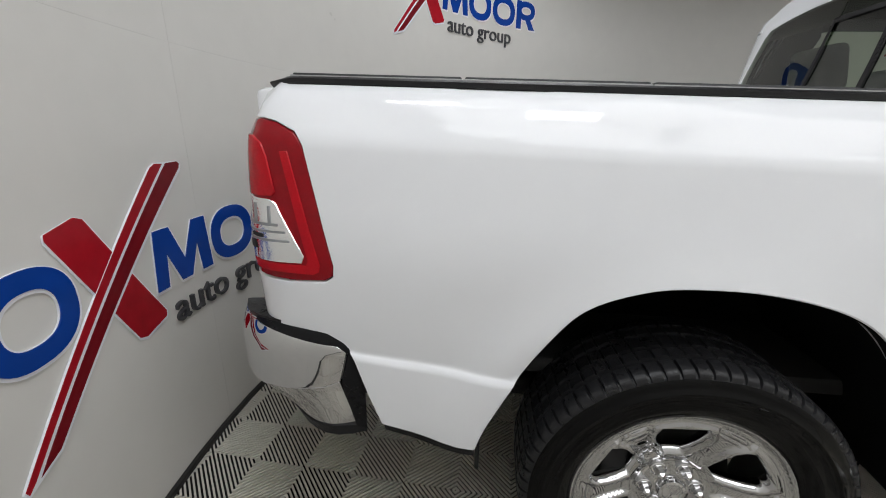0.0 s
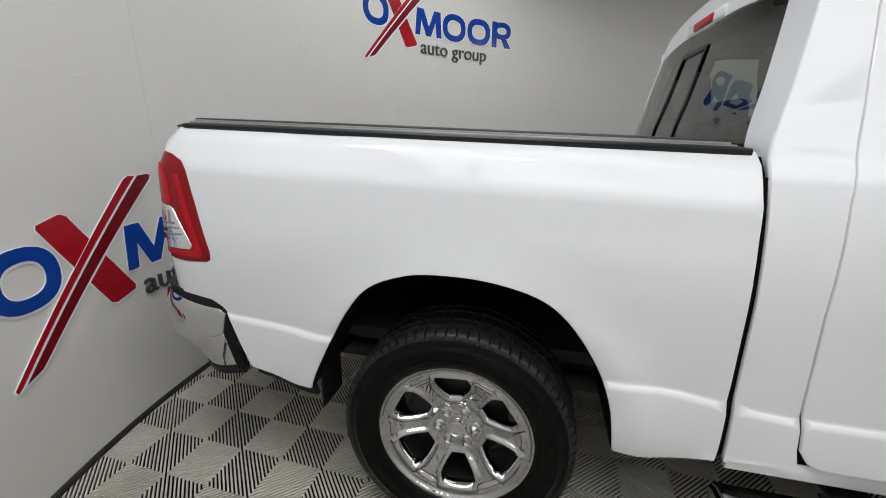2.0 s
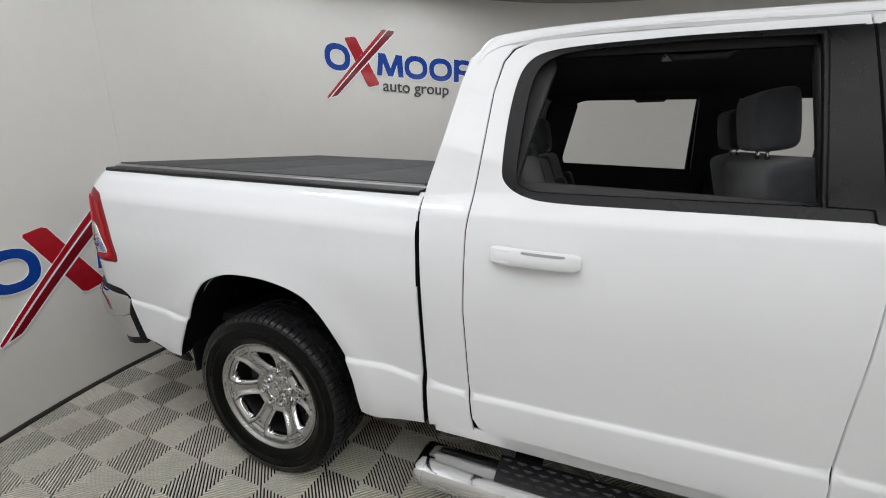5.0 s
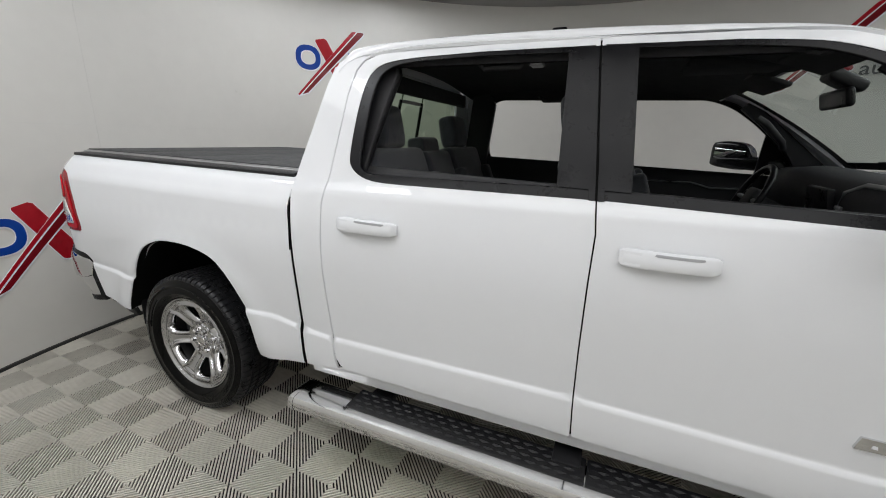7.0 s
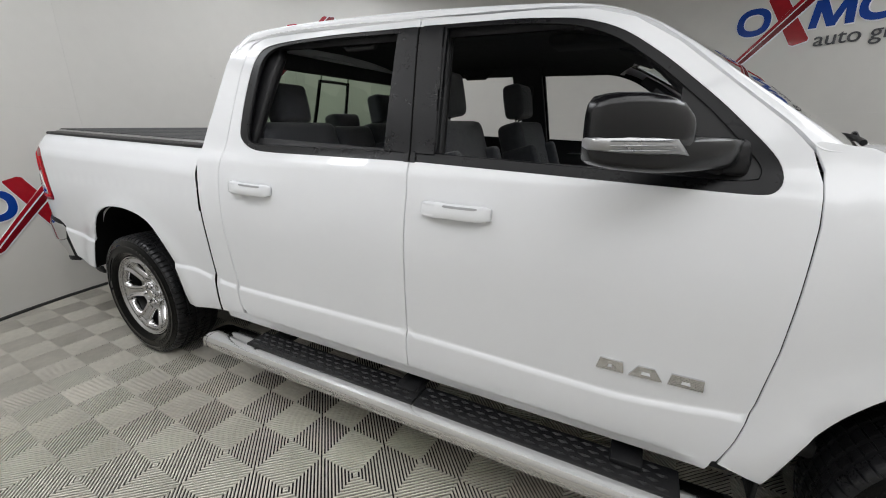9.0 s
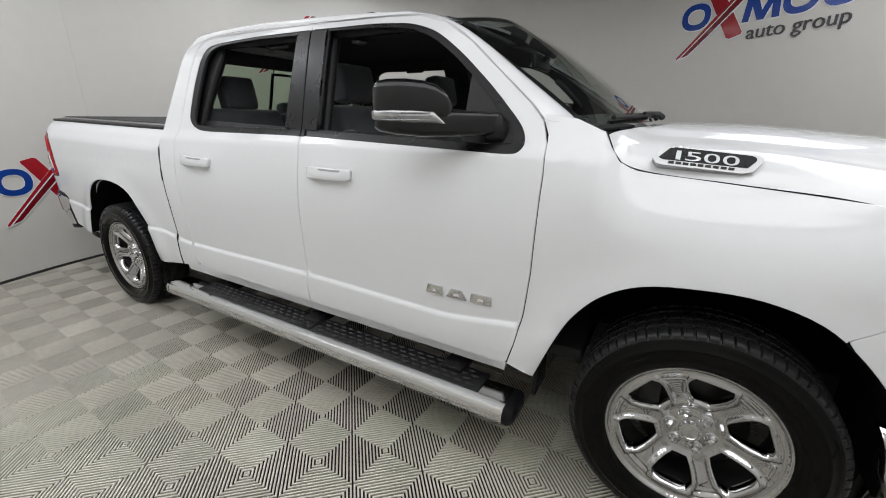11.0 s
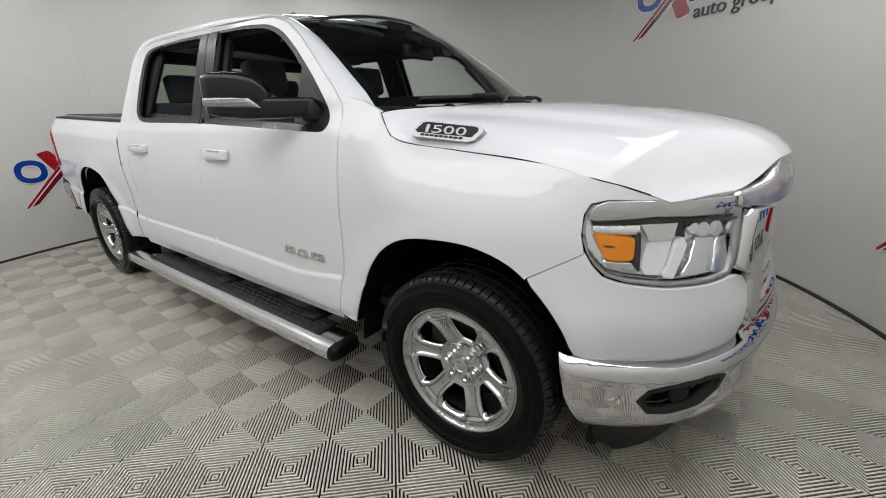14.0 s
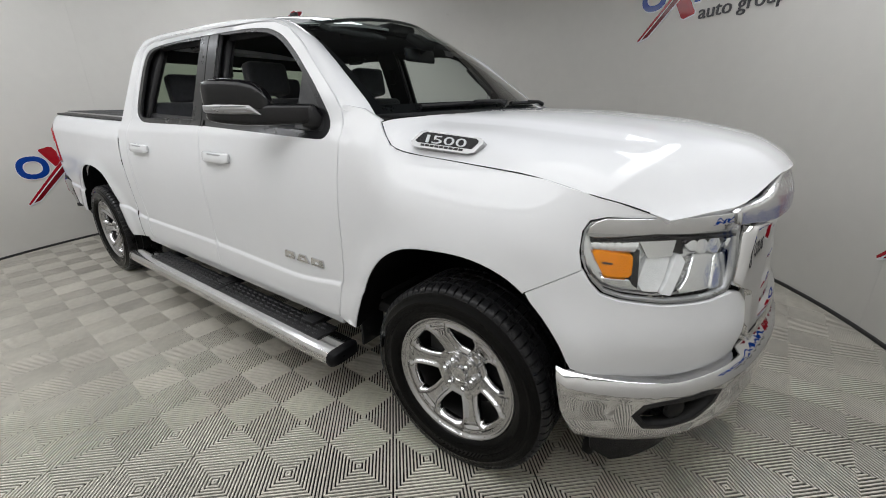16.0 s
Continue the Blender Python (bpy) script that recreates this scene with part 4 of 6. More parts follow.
BACK_X = [(0.60, 0.762), (1.15, 0.748), (1.25, 0.746), (1.36, 0.754), (1.50, 0.790), (1.70, 0.835), (1.78, 0.852), (1.90, 0.862)]


def back_wall(u, v, d=0.0):
    """The cab's rear wall: nearly flat in the middle, turning forward round the corners."""
    y = -0.80 + 1.6 * u
    z = 1.25 + v * (lerp_table(-min(0.76, abs(y) * 0.95), [(-a, b) for a, b in ROOF_X]) - 0.050 - 1.25)
    wy = lerp_table(max(z, 0.5), FLANK) - 0.008
    y = y / 0.8 * (wy if z < 1.7 else max(0.70, wy))
    q = max(0.0, abs(y) - 0.58) / 0.29
    turn = lerp_table(z, [(1.25, 0.085), (1.40, 0.10), (1.50, 0.090), (1.70, 0.085), (1.80, 0.09)])
    x = lerp_table(z, BACK_X) - 0.016 * max(0.0, 1 - (y / 0.6) ** 2) + turn * q * q * smooth01(y / 0.3)
    return Vector((x - d, y, z))


me = sheet("cab_back", [(0, 0), (1, 0), (1, 1), (0, 1)], [[(0.076, 0.06), (0.924, 0.06), (0.908, 0.80), (0.895, 0.85), (0.70, 0.845), (0.5, 0.825), (0.30, 0.845), (0.105, 0.85), (0.092, 0.80)]], lambda u, v, o: back_wall(u, v, o), M_PAINT, 0.06, 0.004, 0.02, flip=True)
back = place("cab_back", me, truck)
me = sheet("rear_window", [(0.415, 0.055), (0.585, 0.055), (0.585, 0.836), (0.5, 0.830), (0.415, 0.836)], [], lambda u, v, o: back_wall(u, v, -0.004 + o), M_BACK, 0.06, 0.002, 0.004, flip=True)
rw = place("rear_window", me, truck, "dark tinted sliding rear window")
rw.visible_shadow = False
for pane in ([(0.074, 0.055), (0.420, 0.055), (0.420, 0.838), (0.30, 0.850), (0.103, 0.855), (0.090, 0.80)], [(0.580, 0.055), (0.926, 0.055), (0.910, 0.80), (0.897, 0.855), (0.70, 0.850), (0.580, 0.838)]):
    place("fixed_pane", sheet("fixed_pane", pane, [], lambda u, v, o: back_wall(u, v, -0.003 + o), M_SIDEP, 0.06, 0.002, 0.004, flip=True), rw, "near-black privacy glass")
for u0, u1, v0, v1 in ((0.412, 0.588, 0.07, 0.10), (0.412, 0.588, 0.68, 0.705), (0.410, 0.420, 0.07, 0.705), (0.580, 0.590, 0.07, 0.705)):
    place("frame_bar", sheet("frame_bar", [(u0, v0), (u1, v0), (u1, v1), (u0, v1)], [], lambda u, v, o: back_wall(u, v, 0.004 + o), M_GLOSSB, 0.1, 0.002, 0.012, flip=True), rw, "black rubber frame")
stop = part("stop_lamp", box(0.846, 0, 1.800, 0.030, 0.40, 0.048, 0.012, 3), M_LENSW, truck, "high stop lamp with red lens", angle=40)
part("red_lens", box(0.834, 0, 1.800, 0.022, 0.20, 0.034, 0.008, 3), M_RED, stop, angle=40)
place("bulkhead", grid("bulkhead", lambda u, v: (0.762, -0.93 + 1.86 * u, 0.45 + 0.82 * v), 4, 4, M_PAINT, flip=True, thick=0.03), truck)

HOOD_H = [(0.0, 0.885), (0.03, 0.892), (0.06, 0.893), (0.15, 0.876), (0.35, 0.873), (0.6, 0.882), (0.8, 0.890), (0.88, 0.872), (0.96, 0.844), (1.0, 0.832)]


def hood(u, v):
    t = -1 + 2 * v
    a = abs(t)
    hw = lerp_table(u, HOOD_H)
    y = hw * t
    x0 = 3.30 + 0.11 * (1 - a * a)
    xe = 4.30 + 0.29 * (1 - a ** 2.2)
    x = x0 + (xe - x0) * u
    side_z = lerp_table(x0 + (xe - x0) * u - 0.11 * (1 - a * a) * (1 - u) - 0.29 * (1 - a ** 2.2) * u, [(3.30, 1.338), (3.318, 1.297), (3.348, 1.256), (3.43, 1.228), (3.65, 1.208), (3.97, 1.181), (4.17, 1.143), (4.30, 1.100)])
    mid_z = lerp_table(u, [(0.0, 1.362), (0.3, 1.352), (0.55, 1.325), (0.75, 1.300), (0.9, 1.258), (0.97, 1.212), (1.0, 1.176)])
    rise = 1 - lerp_table(a, [(0.0, 0.0), (0.3, 0.02), (0.55, 0.10), (0.66, 0.20), (0.74, 0.285), (0.85, 0.40), (0.93, 0.58), (0.975, 0.78), (1.0, 1.0)])
    if u > 0.8:                                     # nose drops over the lamps and stays high over the grille
        k = smooth01((u - 0.8) / 0.2)
        nose = 1 - smooth01((a - 0.42) / 0.34)
        rise = rise * (1 - k) + k * nose
    z = side_z - 0.004 + (mid_z - side_z) * rise
    z += 0.012 * smooth01((0.69 - a) / 0.05) * smooth01(u / 0.05) * smooth01((0.85 - u) / 0.3)   # raised centre with a soft step
    z -= 0.010 * smooth01((u - 0.55) / 0.25) * smooth01((a - 0.82) / 0.18)
    return (x, y, z)


place("bonnet", grid("bonnet", hood, 44, 64, M_PAINT, thick=0.014), truck, "white bonnet with a raised centre")
# dark tube along the shut line draws the shade of the bonnet gap
for v in (0.0, 1.0):
    k = -1 if v == 0 else 1
    rim = [Vector(hood(0.0, 0.12 - 0.12 * i / 8 if v == 0 else 0.88 + 0.12 * i / 8)) for i in range(8)] + [Vector(hood(i / 40, v)) for i in range(39)]
    part("bonnet_seal", tube([p + Vector((0, k * 0.0022, 0.0004)) for p in rim], 0.0018, 6), M_LINER, truck, "thin dark line along the bonnet edge as the gap's shade", angle=60)
place("cowl", grid("cowl", lambda u, v: (3.13 + 0.20 * (1 - (2 * v - 1) ** 2) + 0.22 * u, 0.860 * (2 * v - 1), 1.336 - 0.03 * u - 0.07 * u * (2 * v - 1) ** 2), 3, 14, M_BLACK, thick=0.02), truck, "black plastic cowl panel")


# ---- wheels ----
R_RIM = 0.272


def tyre_meshes():
    n = 288
    side = [(0.262, -0.105), (0.268, -0.118), (0.276, -0.126), (0.285, -0.131), (0.300, -0.137), (0.306, -0.1395), (0.310, -0.138), (0.330, -0.1395), (0.340, -0.1388), (0.3425, -0.1405), (0.346, -0.1400), (0.348, -0.1375), (0.364, -0.133), (0.372, -0.131), (0.376, -0.128)]
    tread = [(0.376, -0.128), (0.384, -0.127), (0.390, -0.123), (0.396, -0.115), (0.3995, -0.102), (0.4005, -0.088), (0.4005, -0.082), (0.389, -0.080), (0.389, -0.070), (0.4015, -0.068), (0.402, -0.045), (0.402, -0.036), (0.389, -0.034), (0.389, -0.024), (0.402, -0.022), (0.402, 0.022), (0.389, 0.024), (0.389, 0.034), (0.402, 0.036), (0.402, 0.045), (0.4015, 0.068), (0.389, 0.070), (0.389, 0.080), (0.4005, 0.082), (0.3995, 0.102), (0.390, 0.121), (0.376, 0.130), (0.330, 0.139), (0.285, 0.131), (0.256, 0.105)]

    def turn(prof, dent):
        verts, faces = [], []
        for k in range(n):
            ang = 2 * math.pi * (k // 4 + (0.0, 0.05, 0.19, 0.24)[k % 4]) * 4 / n
            for i, (r, y) in enumerate(prof):
                d = 0.0
                lag = 0.0
                if dent and k % 4 in (1, 2) and (1 <= i <= 6 or 21 < i < 26):
                    d = 0.009
                if dent and k % 4 in (1, 2) and (9 <= i <= 11 or 14 <= i <= 15 or 18 <= i <= 19) and r > 0.4:
                    d = 0.005
                if dent:
                    lag = 0.10 * (y + 0.1)
                c, s_ = math.cos(ang + lag), math.sin(ang + lag)
                verts.append(((r - d) * c, y, (r - d) * s_))
        m = len(prof)
        for k in range(n):
            for i in range(m - 1):
                a, b = k * m, (k + 1) % n * m
                faces.append((a + i, b + i, b + i + 1, a + i + 1))
        return verts, faces
    v, f = turn(side, False)
    a = mesh_of("sidewall", v, f, M_WALLR)
    v, f = turn(tread, True)
    b = mesh_of("tyre", v, f, M_RUBBER)
    b.set_sharp_from_angle(angle=radians(35))
    return a, b


def rim_depth(x, z):
    """How far the wheel face lies behind its flange: hub pad, six dished spokes with ridges, outer pockets."""
    r = math.hypot(x, z)
    th = math.atan2(z, x)
    ph = (th - math.pi / 2) / (math.pi / 3)
    ph = abs(ph - round(ph))                      # 0 in a window's middle, 0.5 on a spoke's middle
    d = lerp_table(r, [(0.0, 0.058), (0.04, 0.058), (0.06, 0.062), (0.085, 0.064), (0.105, 0.055), (0.15, 0.036), (0.20, 0.018), (0.228, 0.010), (0.242, 0.014), (0.254, 0.013), (0.260, 0.005), (0.266, 0.001), (0.272, 0.002)])
    k = smooth01((r - 0.09) / 0.04) * smooth01((0.235 - r) / 0.03)
    e = (0.5 - ph) / (0.5 - lerp_table(r, [(0.10, 0.20), (0.106, 0.215), (0.128, 0.298), (0.155, 0.338), (0.182, 0.346), (0.202, 0.317), (0.225, 0.234), (0.24, 0.22)]))
    d += k * 0.013 * smooth01((0.92 - e) / 0.45)             # rounded trough between raised lips
    pk = smooth01((r - 0.214) / 0.005) * smooth01((0.244 - r) / 0.006)
    d += pk * 0.007 * smooth01((0.74 - e) / 0.10)            # pocket at the spoke's outer end
    pd = smooth01((r - 0.222) / 0.004) * smooth01((0.236 - r) / 0.004)
    d -= pd * 0.005 * smooth01((0.50 - e) / 0.10)            # raised pad in the pocket
    return d


WINDOW = [(-0.024, 0.106), (0.024, 0.106), (0.040, 0.128), (0.055, 0.155), (0.066, 0.182), (0.067, 0.202), (0.055, 0.225), (-0.055, 0.225), (-0.067, 0.202), (-0.066, 0.182), (-0.055, 0.155), (-0.040, 0.128)]


def turned(poly, a):
    c, s_ = math.cos(a), math.sin(a)
    return [(x * c - y * s_, x * s_ + y * c) for x, y in poly]


circle = [(R_RIM * math.cos(2 * math.pi * k / 72), R_RIM * math.sin(2 * math.pi * k / 72)) for k in range(72)]
RIM = sheet("rim", circle, [turned(WINDOW, k * math.pi / 3) for k in range(6)], lambda u, v, o: Vector((u, -0.118 + rim_depth(u, v) - o, v)), M_RIM, 0.007, 0.005, 0.045, rows=[[(r * math.cos(2 * math.pi * k / 120), r * math.sin(2 * math.pi * k / 120)) for k in range(121)] for r in (0.266, 0.260, 0.254, 0.246, 0.238)])
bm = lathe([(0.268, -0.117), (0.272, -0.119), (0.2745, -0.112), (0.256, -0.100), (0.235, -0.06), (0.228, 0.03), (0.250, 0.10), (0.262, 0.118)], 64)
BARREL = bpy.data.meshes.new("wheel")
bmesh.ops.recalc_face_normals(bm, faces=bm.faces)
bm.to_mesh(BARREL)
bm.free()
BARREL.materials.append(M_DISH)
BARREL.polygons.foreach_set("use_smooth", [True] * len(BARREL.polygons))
SIDEWALL, TYRE = tyre_meshes()


def small_mesh(bm, name, material, angle=35):
    me = bpy.data.meshes.new(name)
    bmesh.ops.recalc_face_normals(bm, faces=bm.faces)
    bm.to_mesh(me)
    bm.free()
    me.materials.append(material)
    me.polygons.foreach_set("use_smooth", [True] * len(me.polygons))
    me.set_sharp_from_angle(angle=radians(angle))
    return me


def disc_stack(profile, n):
    """A capped turned piece of (radius, y)."""
    bm = lathe(profile, n)
    bmesh.ops.holes_fill(bm, edges=[e for e in bm.edges if e.is_boundary], sides=0)
    return bm


CAP = small_mesh(disc_stack([(0.036, -0.05), (0.036, -0.070), (0.033, -0.076), (0.026, -0.0775), (0.024, -0.075), (0.010, -0.0755)], 28), "centre_cap", M_CHROME)
NUT = small_mesh(disc_stack([(0.0135, -0.045), (0.0135, -0.072), (0.0115, -0.081), (0.006, -0.086)], 6), "lug_nut", M_CHROME, 20)
SEAT = small_mesh(disc_stack([(0.021, -0.045), (0.021, -0.0585), (0.0185, -0.060), (0.016, -0.057)], 20), "nut_seat", M_CHROME)
ROTOR = small_mesh(disc_stack([(0.175, 0.03), (0.175, 0.008), (0.172, 0.006), (0.09, 0.006), (0.085, -0.03), (0.04, -0.032)], 40), "brake_disc", M_DISH)
CALIPER = small_mesh(box(-0.14, 0.01, 0.06, 0.07, 0.09, 0.16, 0.012), "brake_caliper", M_UNDER)
MARK = small_mesh(box(0, 0, 0, 0.02, 0.0025, 0.008, 0.001, 1), "sidewall_mark", M_WALLR)


def wheel(x, side, spin):
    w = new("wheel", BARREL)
    w.parent = truck
    tagged(w, "six-spoke chrome wheel with a black all-terrain tyre")
    w.matrix_basis = pose(x, side * 0.866, 0.388, 0, 0, 0 if side < 0 else 180) @ pose(0, 0, 0, 0, spin, 0) @ Matrix.Diagonal((0.972, 1, 0.972, 1))

    def add(name, me, m=Matrix(), label=""):
        o = new(name, me)
        o.parent = w
        o.matrix_basis = m
        tagged(o, label)
    add("tyre", TYRE, label="black rubber tyre tread")
    add("sidewall", SIDEWALL, label="glossy dressed sidewall")
    add("rim", RIM, label="polished chrome spoke face")
    add("centre_cap", CAP)
    for k in range(6):
        a = math.pi / 3 * k
        m = Matrix.Translation((0.064 * math.cos(a), 0, 0.064 * math.sin(a)))
        add("lug_nut", NUT, m)
        add("nut_seat", SEAT, m)
    add("brake_disc", ROTOR)
    add("brake_caliper", CALIPER, pose(0, 0, 0, 0, -spin, 0))
    for a0, count, r in ((60, 6, 0.335), (240, 6, 0.335), (150, 9, 0.320), (330, 9, 0.320)):
        for k in range(count):
            a = radians(a0 + (k - count / 2) * (6.5 if r > 0.33 else 4.2))
            m = pose(r * math.cos(a), -0.1395, r * math.sin(a)) @ Matrix.Rotation(-a + math.pi / 2, 4, "Y")
            add("sidewall_mark", MARK, m)


for x, spin in ((0.0, -4), (3.680, 8)):
    for side in (NEAR, FAR):
        wheel(x, side, spin)

# ---- wheel wells, chassis and underside ----
def well(name, arch, side, deep):
    n = len(arch)
    g = body(side, "bed" if arch[0][0] < 1 else "fender")
    def f(u, v):
        i = min(n - 2, int(u * (n - 1)))
        k = u * (n - 1) - i
        s_, z = arch[i][0] + k * (arch[i + 1][0] - arch[i][0]), arch[i][1] + k * (arch[i + 1][1] - arch[i][1])
        e = g(min(s_, 4.1), z, -0.006)
        return Vector((e.x if v < 0.02 else s_, e.y * (1 - v) + side * deep * v, z + 0.012 * min(1, v * 6)))
    return place(name, grid(name, f, n * 2, 10, M_LINER, thick=0.006), truck, "black felt wheel-arch liner")


def flange(arch, side, kind):
    """The painted return of the wheel opening, turned inwards."""
    g = body(side, kind)
    n = len(arch)
    def f(u, v):
        i = min(n - 2, int(u * (n - 1)))
        k = u * (n - 1) - i
        s_, z = arch[i][0] + k * (arch[i + 1][0] - arch[i][0]), arch[i][1] + k * (arch[i + 1][1] - arch[i][1])
        return g(s_, z, -0.004 - 0.042 * v)
    fl = place("arch_flange", grid("arch_flange", f, n * 2, 2, M_PAINT, thick=0.003), truck)
    for u in (0.80, 0.90):
        part("clip", box(*f(u, 0.7), 0.010, 0.014, 0.022, 0.003), M_BLACK, fl, "small black plastic clip", angle=30)


for side in (NEAR, FAR):
    flange(REAR_ARCH, side, "bed")
    well("arch_liner", REAR_ARCH, side, 0.45)
    well("arch_liner", FRONT_ARCH, side, 0.45)
    # inner walls of the wells, and the splash panel behind the front bumper
    for x0, x1 in ((-0.50, 0.50), (3.15, 4.20)):
        part("inner_wall", box((x0 + x1) / 2, side * 0.44, 0.68, x1 - x0, 0.012, 0.60, 0.004), M_LINER, truck, "black wheel-arch inner wall", angle=30)
    part("splash_panel", box(4.135, side * 0.68, 0.58, 0.012, 0.50, 0.44, 0.004), M_LINER, truck, "black plastic splash panel", angle=30)
    # mud flaps, lower valances
    part("mud_flap", box(-0.497, side * 0.86, 0.480, 0.012, 0.14, 0.20, 0.004), M_BLACK, truck, angle=30)
    part("mud_flap", box(3.150, side * 0.88, 0.435, 0.014, 0.14, 0.20, 0.004), M_BLACK, truck, angle=30)
    skin("lower_valance", [(-0.745, 0.535), (-0.515, 0.492), (-0.505, 0.445), (-0.74, 0.50)], [], side, "bed", M_BLACK, truck, step=0.05, extra=-0.03)
for y in (-0.48, 0.48):
    part("chassis_rail", box(1.75, y, 0.44, 5.3, 0.09, 0.14, 0.01), M_UNDER, truck, angle=30)
part("underbody", box(2.05, 0, 0.50, 2.5, 1.70, 0.06, 0.02), M_UNDER, truck, angle=30)
part("bed_floor", box(-0.15, 0, 0.62, 1.75, 1.55, 0.05, 0.01), M_UNDER, truck, angle=30)
part("rear_axle", tube([(0, -0.72, 0.40), (0, -0.2, 0.40), (0, 0.0, 0.40), (0, 0.2, 0.40), (0, 0.72, 0.40)], [0.05, 0.055, 0.14, 0.055, 0.05], 14), M_UNDER, truck, angle=40)
part("front_axle", tube([(3.672, -0.72, 0.40), (3.672, 0.72, 0.40)], 0.05, 12), M_UNDER, truck, angle=40)
part("exhaust_pipe", tube([(2.4, -0.3, 0.36), (1.0, -0.32, 0.36), (0.6, -0.6, 0.42), (-0.6, -0.62, 0.46), (-0.95, -0.66, 0.42)], 0.038, 12), M_UNDER, truck, angle=40)
part("engine_block", box(3.75, 0, 0.75, 0.9, 0.8, 0.5, 0.05), M_UNDER, truck, angle=30)
part("spare_tyre", disc_stack([(0.18, -0.1), (0.34, -0.1), (0.38, -0.05), (0.38, 0.05), (0.34, 0.1), (0.18, 0.1)], 32), M_RUBBER, truck, angle=40).matrix_basis = pose(-0.62, 0, 0.50, 90)
for side in (NEAR, FAR):
    part("sill", box(1.95, side * 0.90, 0.45, 2.28, 0.06, 0.10, 0.02), M_UNDER, truck, angle=30)

# ---- pick-up bed ----
def bar_along(name, rows, material, label=""):
    """A closed bar whose section at each station is a list of points."""
    bm = bmesh.new()
    rings = [[bm.verts.new(p) for p in r] for r in rows]
    k = len(rings[0])
    for a, b in zip(rings, rings[1:]):
        for i in range(k):
            bm.faces.new((a[i], a[(i + 1) % k], b[(i + 1) % k], b[i]))
    bm.faces.new(rings[0])
    bm.faces.new(rings[-1])
    return part(name, bm, material, truck, label, angle=35)


for side in (NEAR, FAR):
    rows = []
    for i in range(25):
        x = -1.015 + i / 24 * (0.715 + 1.015)
        e = smooth01((x + 1.015) / 0.08)
        z = top_bed(x) - 0.004
        yo = 0.852 + 0.045 * e
        rows.append([(x, side * y, z + h) for y, h in ((yo, -0.002), (yo + 0.001, 0.006 * e + 0.002), (yo - 0.007, 0.010 * e + 0.003), (yo - 0.075, 0.012 * e + 0.003), (yo - 0.085, -0.02), (yo - 0.03, -0.02))])
    bar_along("bed_rail_cap", rows, M_BLACK, "black moulded rail cap")
    rows = []
    for i in range(2):
        x = -0.99 + i * 1.70
        z = top_bed(x) + 0.002
        rows.append([(x, side * y, z + h) for y, h in ((0.822, 0.0), (0.822, 0.010), (0.819, 0.013), (0.775, 0.013), (0.775, 0.0))])
    bar_along("cover_rail", rows, M_ALU, "dull aluminium side rail")
for i in range(4):
    x0, x1 = -0.985 + i * 0.4225, -0.985 + (i + 1) * 0.4225 - 0.008
    z = top_bed((x0 + x1) / 2) + 0.018
    o = part("cover_panel", box((x0 + x1) / 2, 0, z, x1 - x0, 1.60, 0.016, 0.004, 2, Matrix.Rotation(0.0288, 4, "Y")), M_COVER, truck, "black folding bed-cover panel", angle=30)
    part("edge_strip", box((x0 + x1) / 2, -0.803, z, x1 - x0 + 0.006, 0.006, 0.005, 0.001, 1, Matrix.Rotation(0.0288, 4, "Y")), M_ALU, o, "dull aluminium edge", angle=30)
part("tailgate", box(-1.055, 0, 1.06, 0.06, 1.62, 0.60, 0.02), M_PAINT, truck, "white tailgate", angle=30)
# black strips between cab and bed carry the gap's shade in their colour
for side in (NEAR, FAR):
    def gap_strip(u, v):
        z = 0.462 + 0.800 * u
        x = lerp_table(z, [(0.46, 0.758), (0.70, 0.753), (0.934, 0.743), (1.231, 0.730), (1.33, 0.729)])
        return Vector((x - 0.004 + 0.055 * v, side * (lerp_table(z, FLANK) - 0.015), z))
    place("bed_end_seal", grid("bed_end_seal", lambda u, v: (gap_strip(u, 0).x + 0.0075, side * (width(0.7, 0.462 + 0.846 * u, "bed") - 0.003 - 0.07 * v), 0.462 + 0.846 * u), 24, 2, M_LINER, thick=0.003), truck, "black strip on the bed's front edge as the gap's shade")
    place("bed_gap_seal", grid("bed_gap_seal", gap_strip, 16, 2, M_LINER, flip=side < 0, thick=0.01), truck, "black strip between cab and bed as the gap's shade")

# ---- rear bumper ----
RB = arc_table([(-0.785, 0.962), (-0.88, 0.990), (-0.98, 0.990), (-1.08, 0.958), (-1.155, 0.88), (-1.21, 0.72), (-1.24, 0.4), (-1.245, 0.0)])


def rear_bumper(side):
    def f(s_, z, o):
        x, y = read_arc(RB, s_)
        a, b = read_arc(RB, max(0, s_ - 0.02)), read_arc(RB, s_ + 0.02)
        dx, dy = b[0] - a[0], b[1] - a[1]
        k = math.hypot(dx, dy) or 1
        nx, ny = dy / k, -dx / k
        d = o - 0.10 * smooth01((0.66 - z) / 0.20) ** 1.2 * smooth01((s_ - 0.05) / 0.25) - 0.014 * ((z - 0.73) / 0.06) ** 2 * (1 if z > 0.73 else 0)
        low = 0.13 * smooth01((0.86 - y) / 0.14) * min(1.0, max(0.0, (z - 0.50) / 0.30))
        return Vector((x + nx * d, side * (y + ny * d), z - low))
    return f


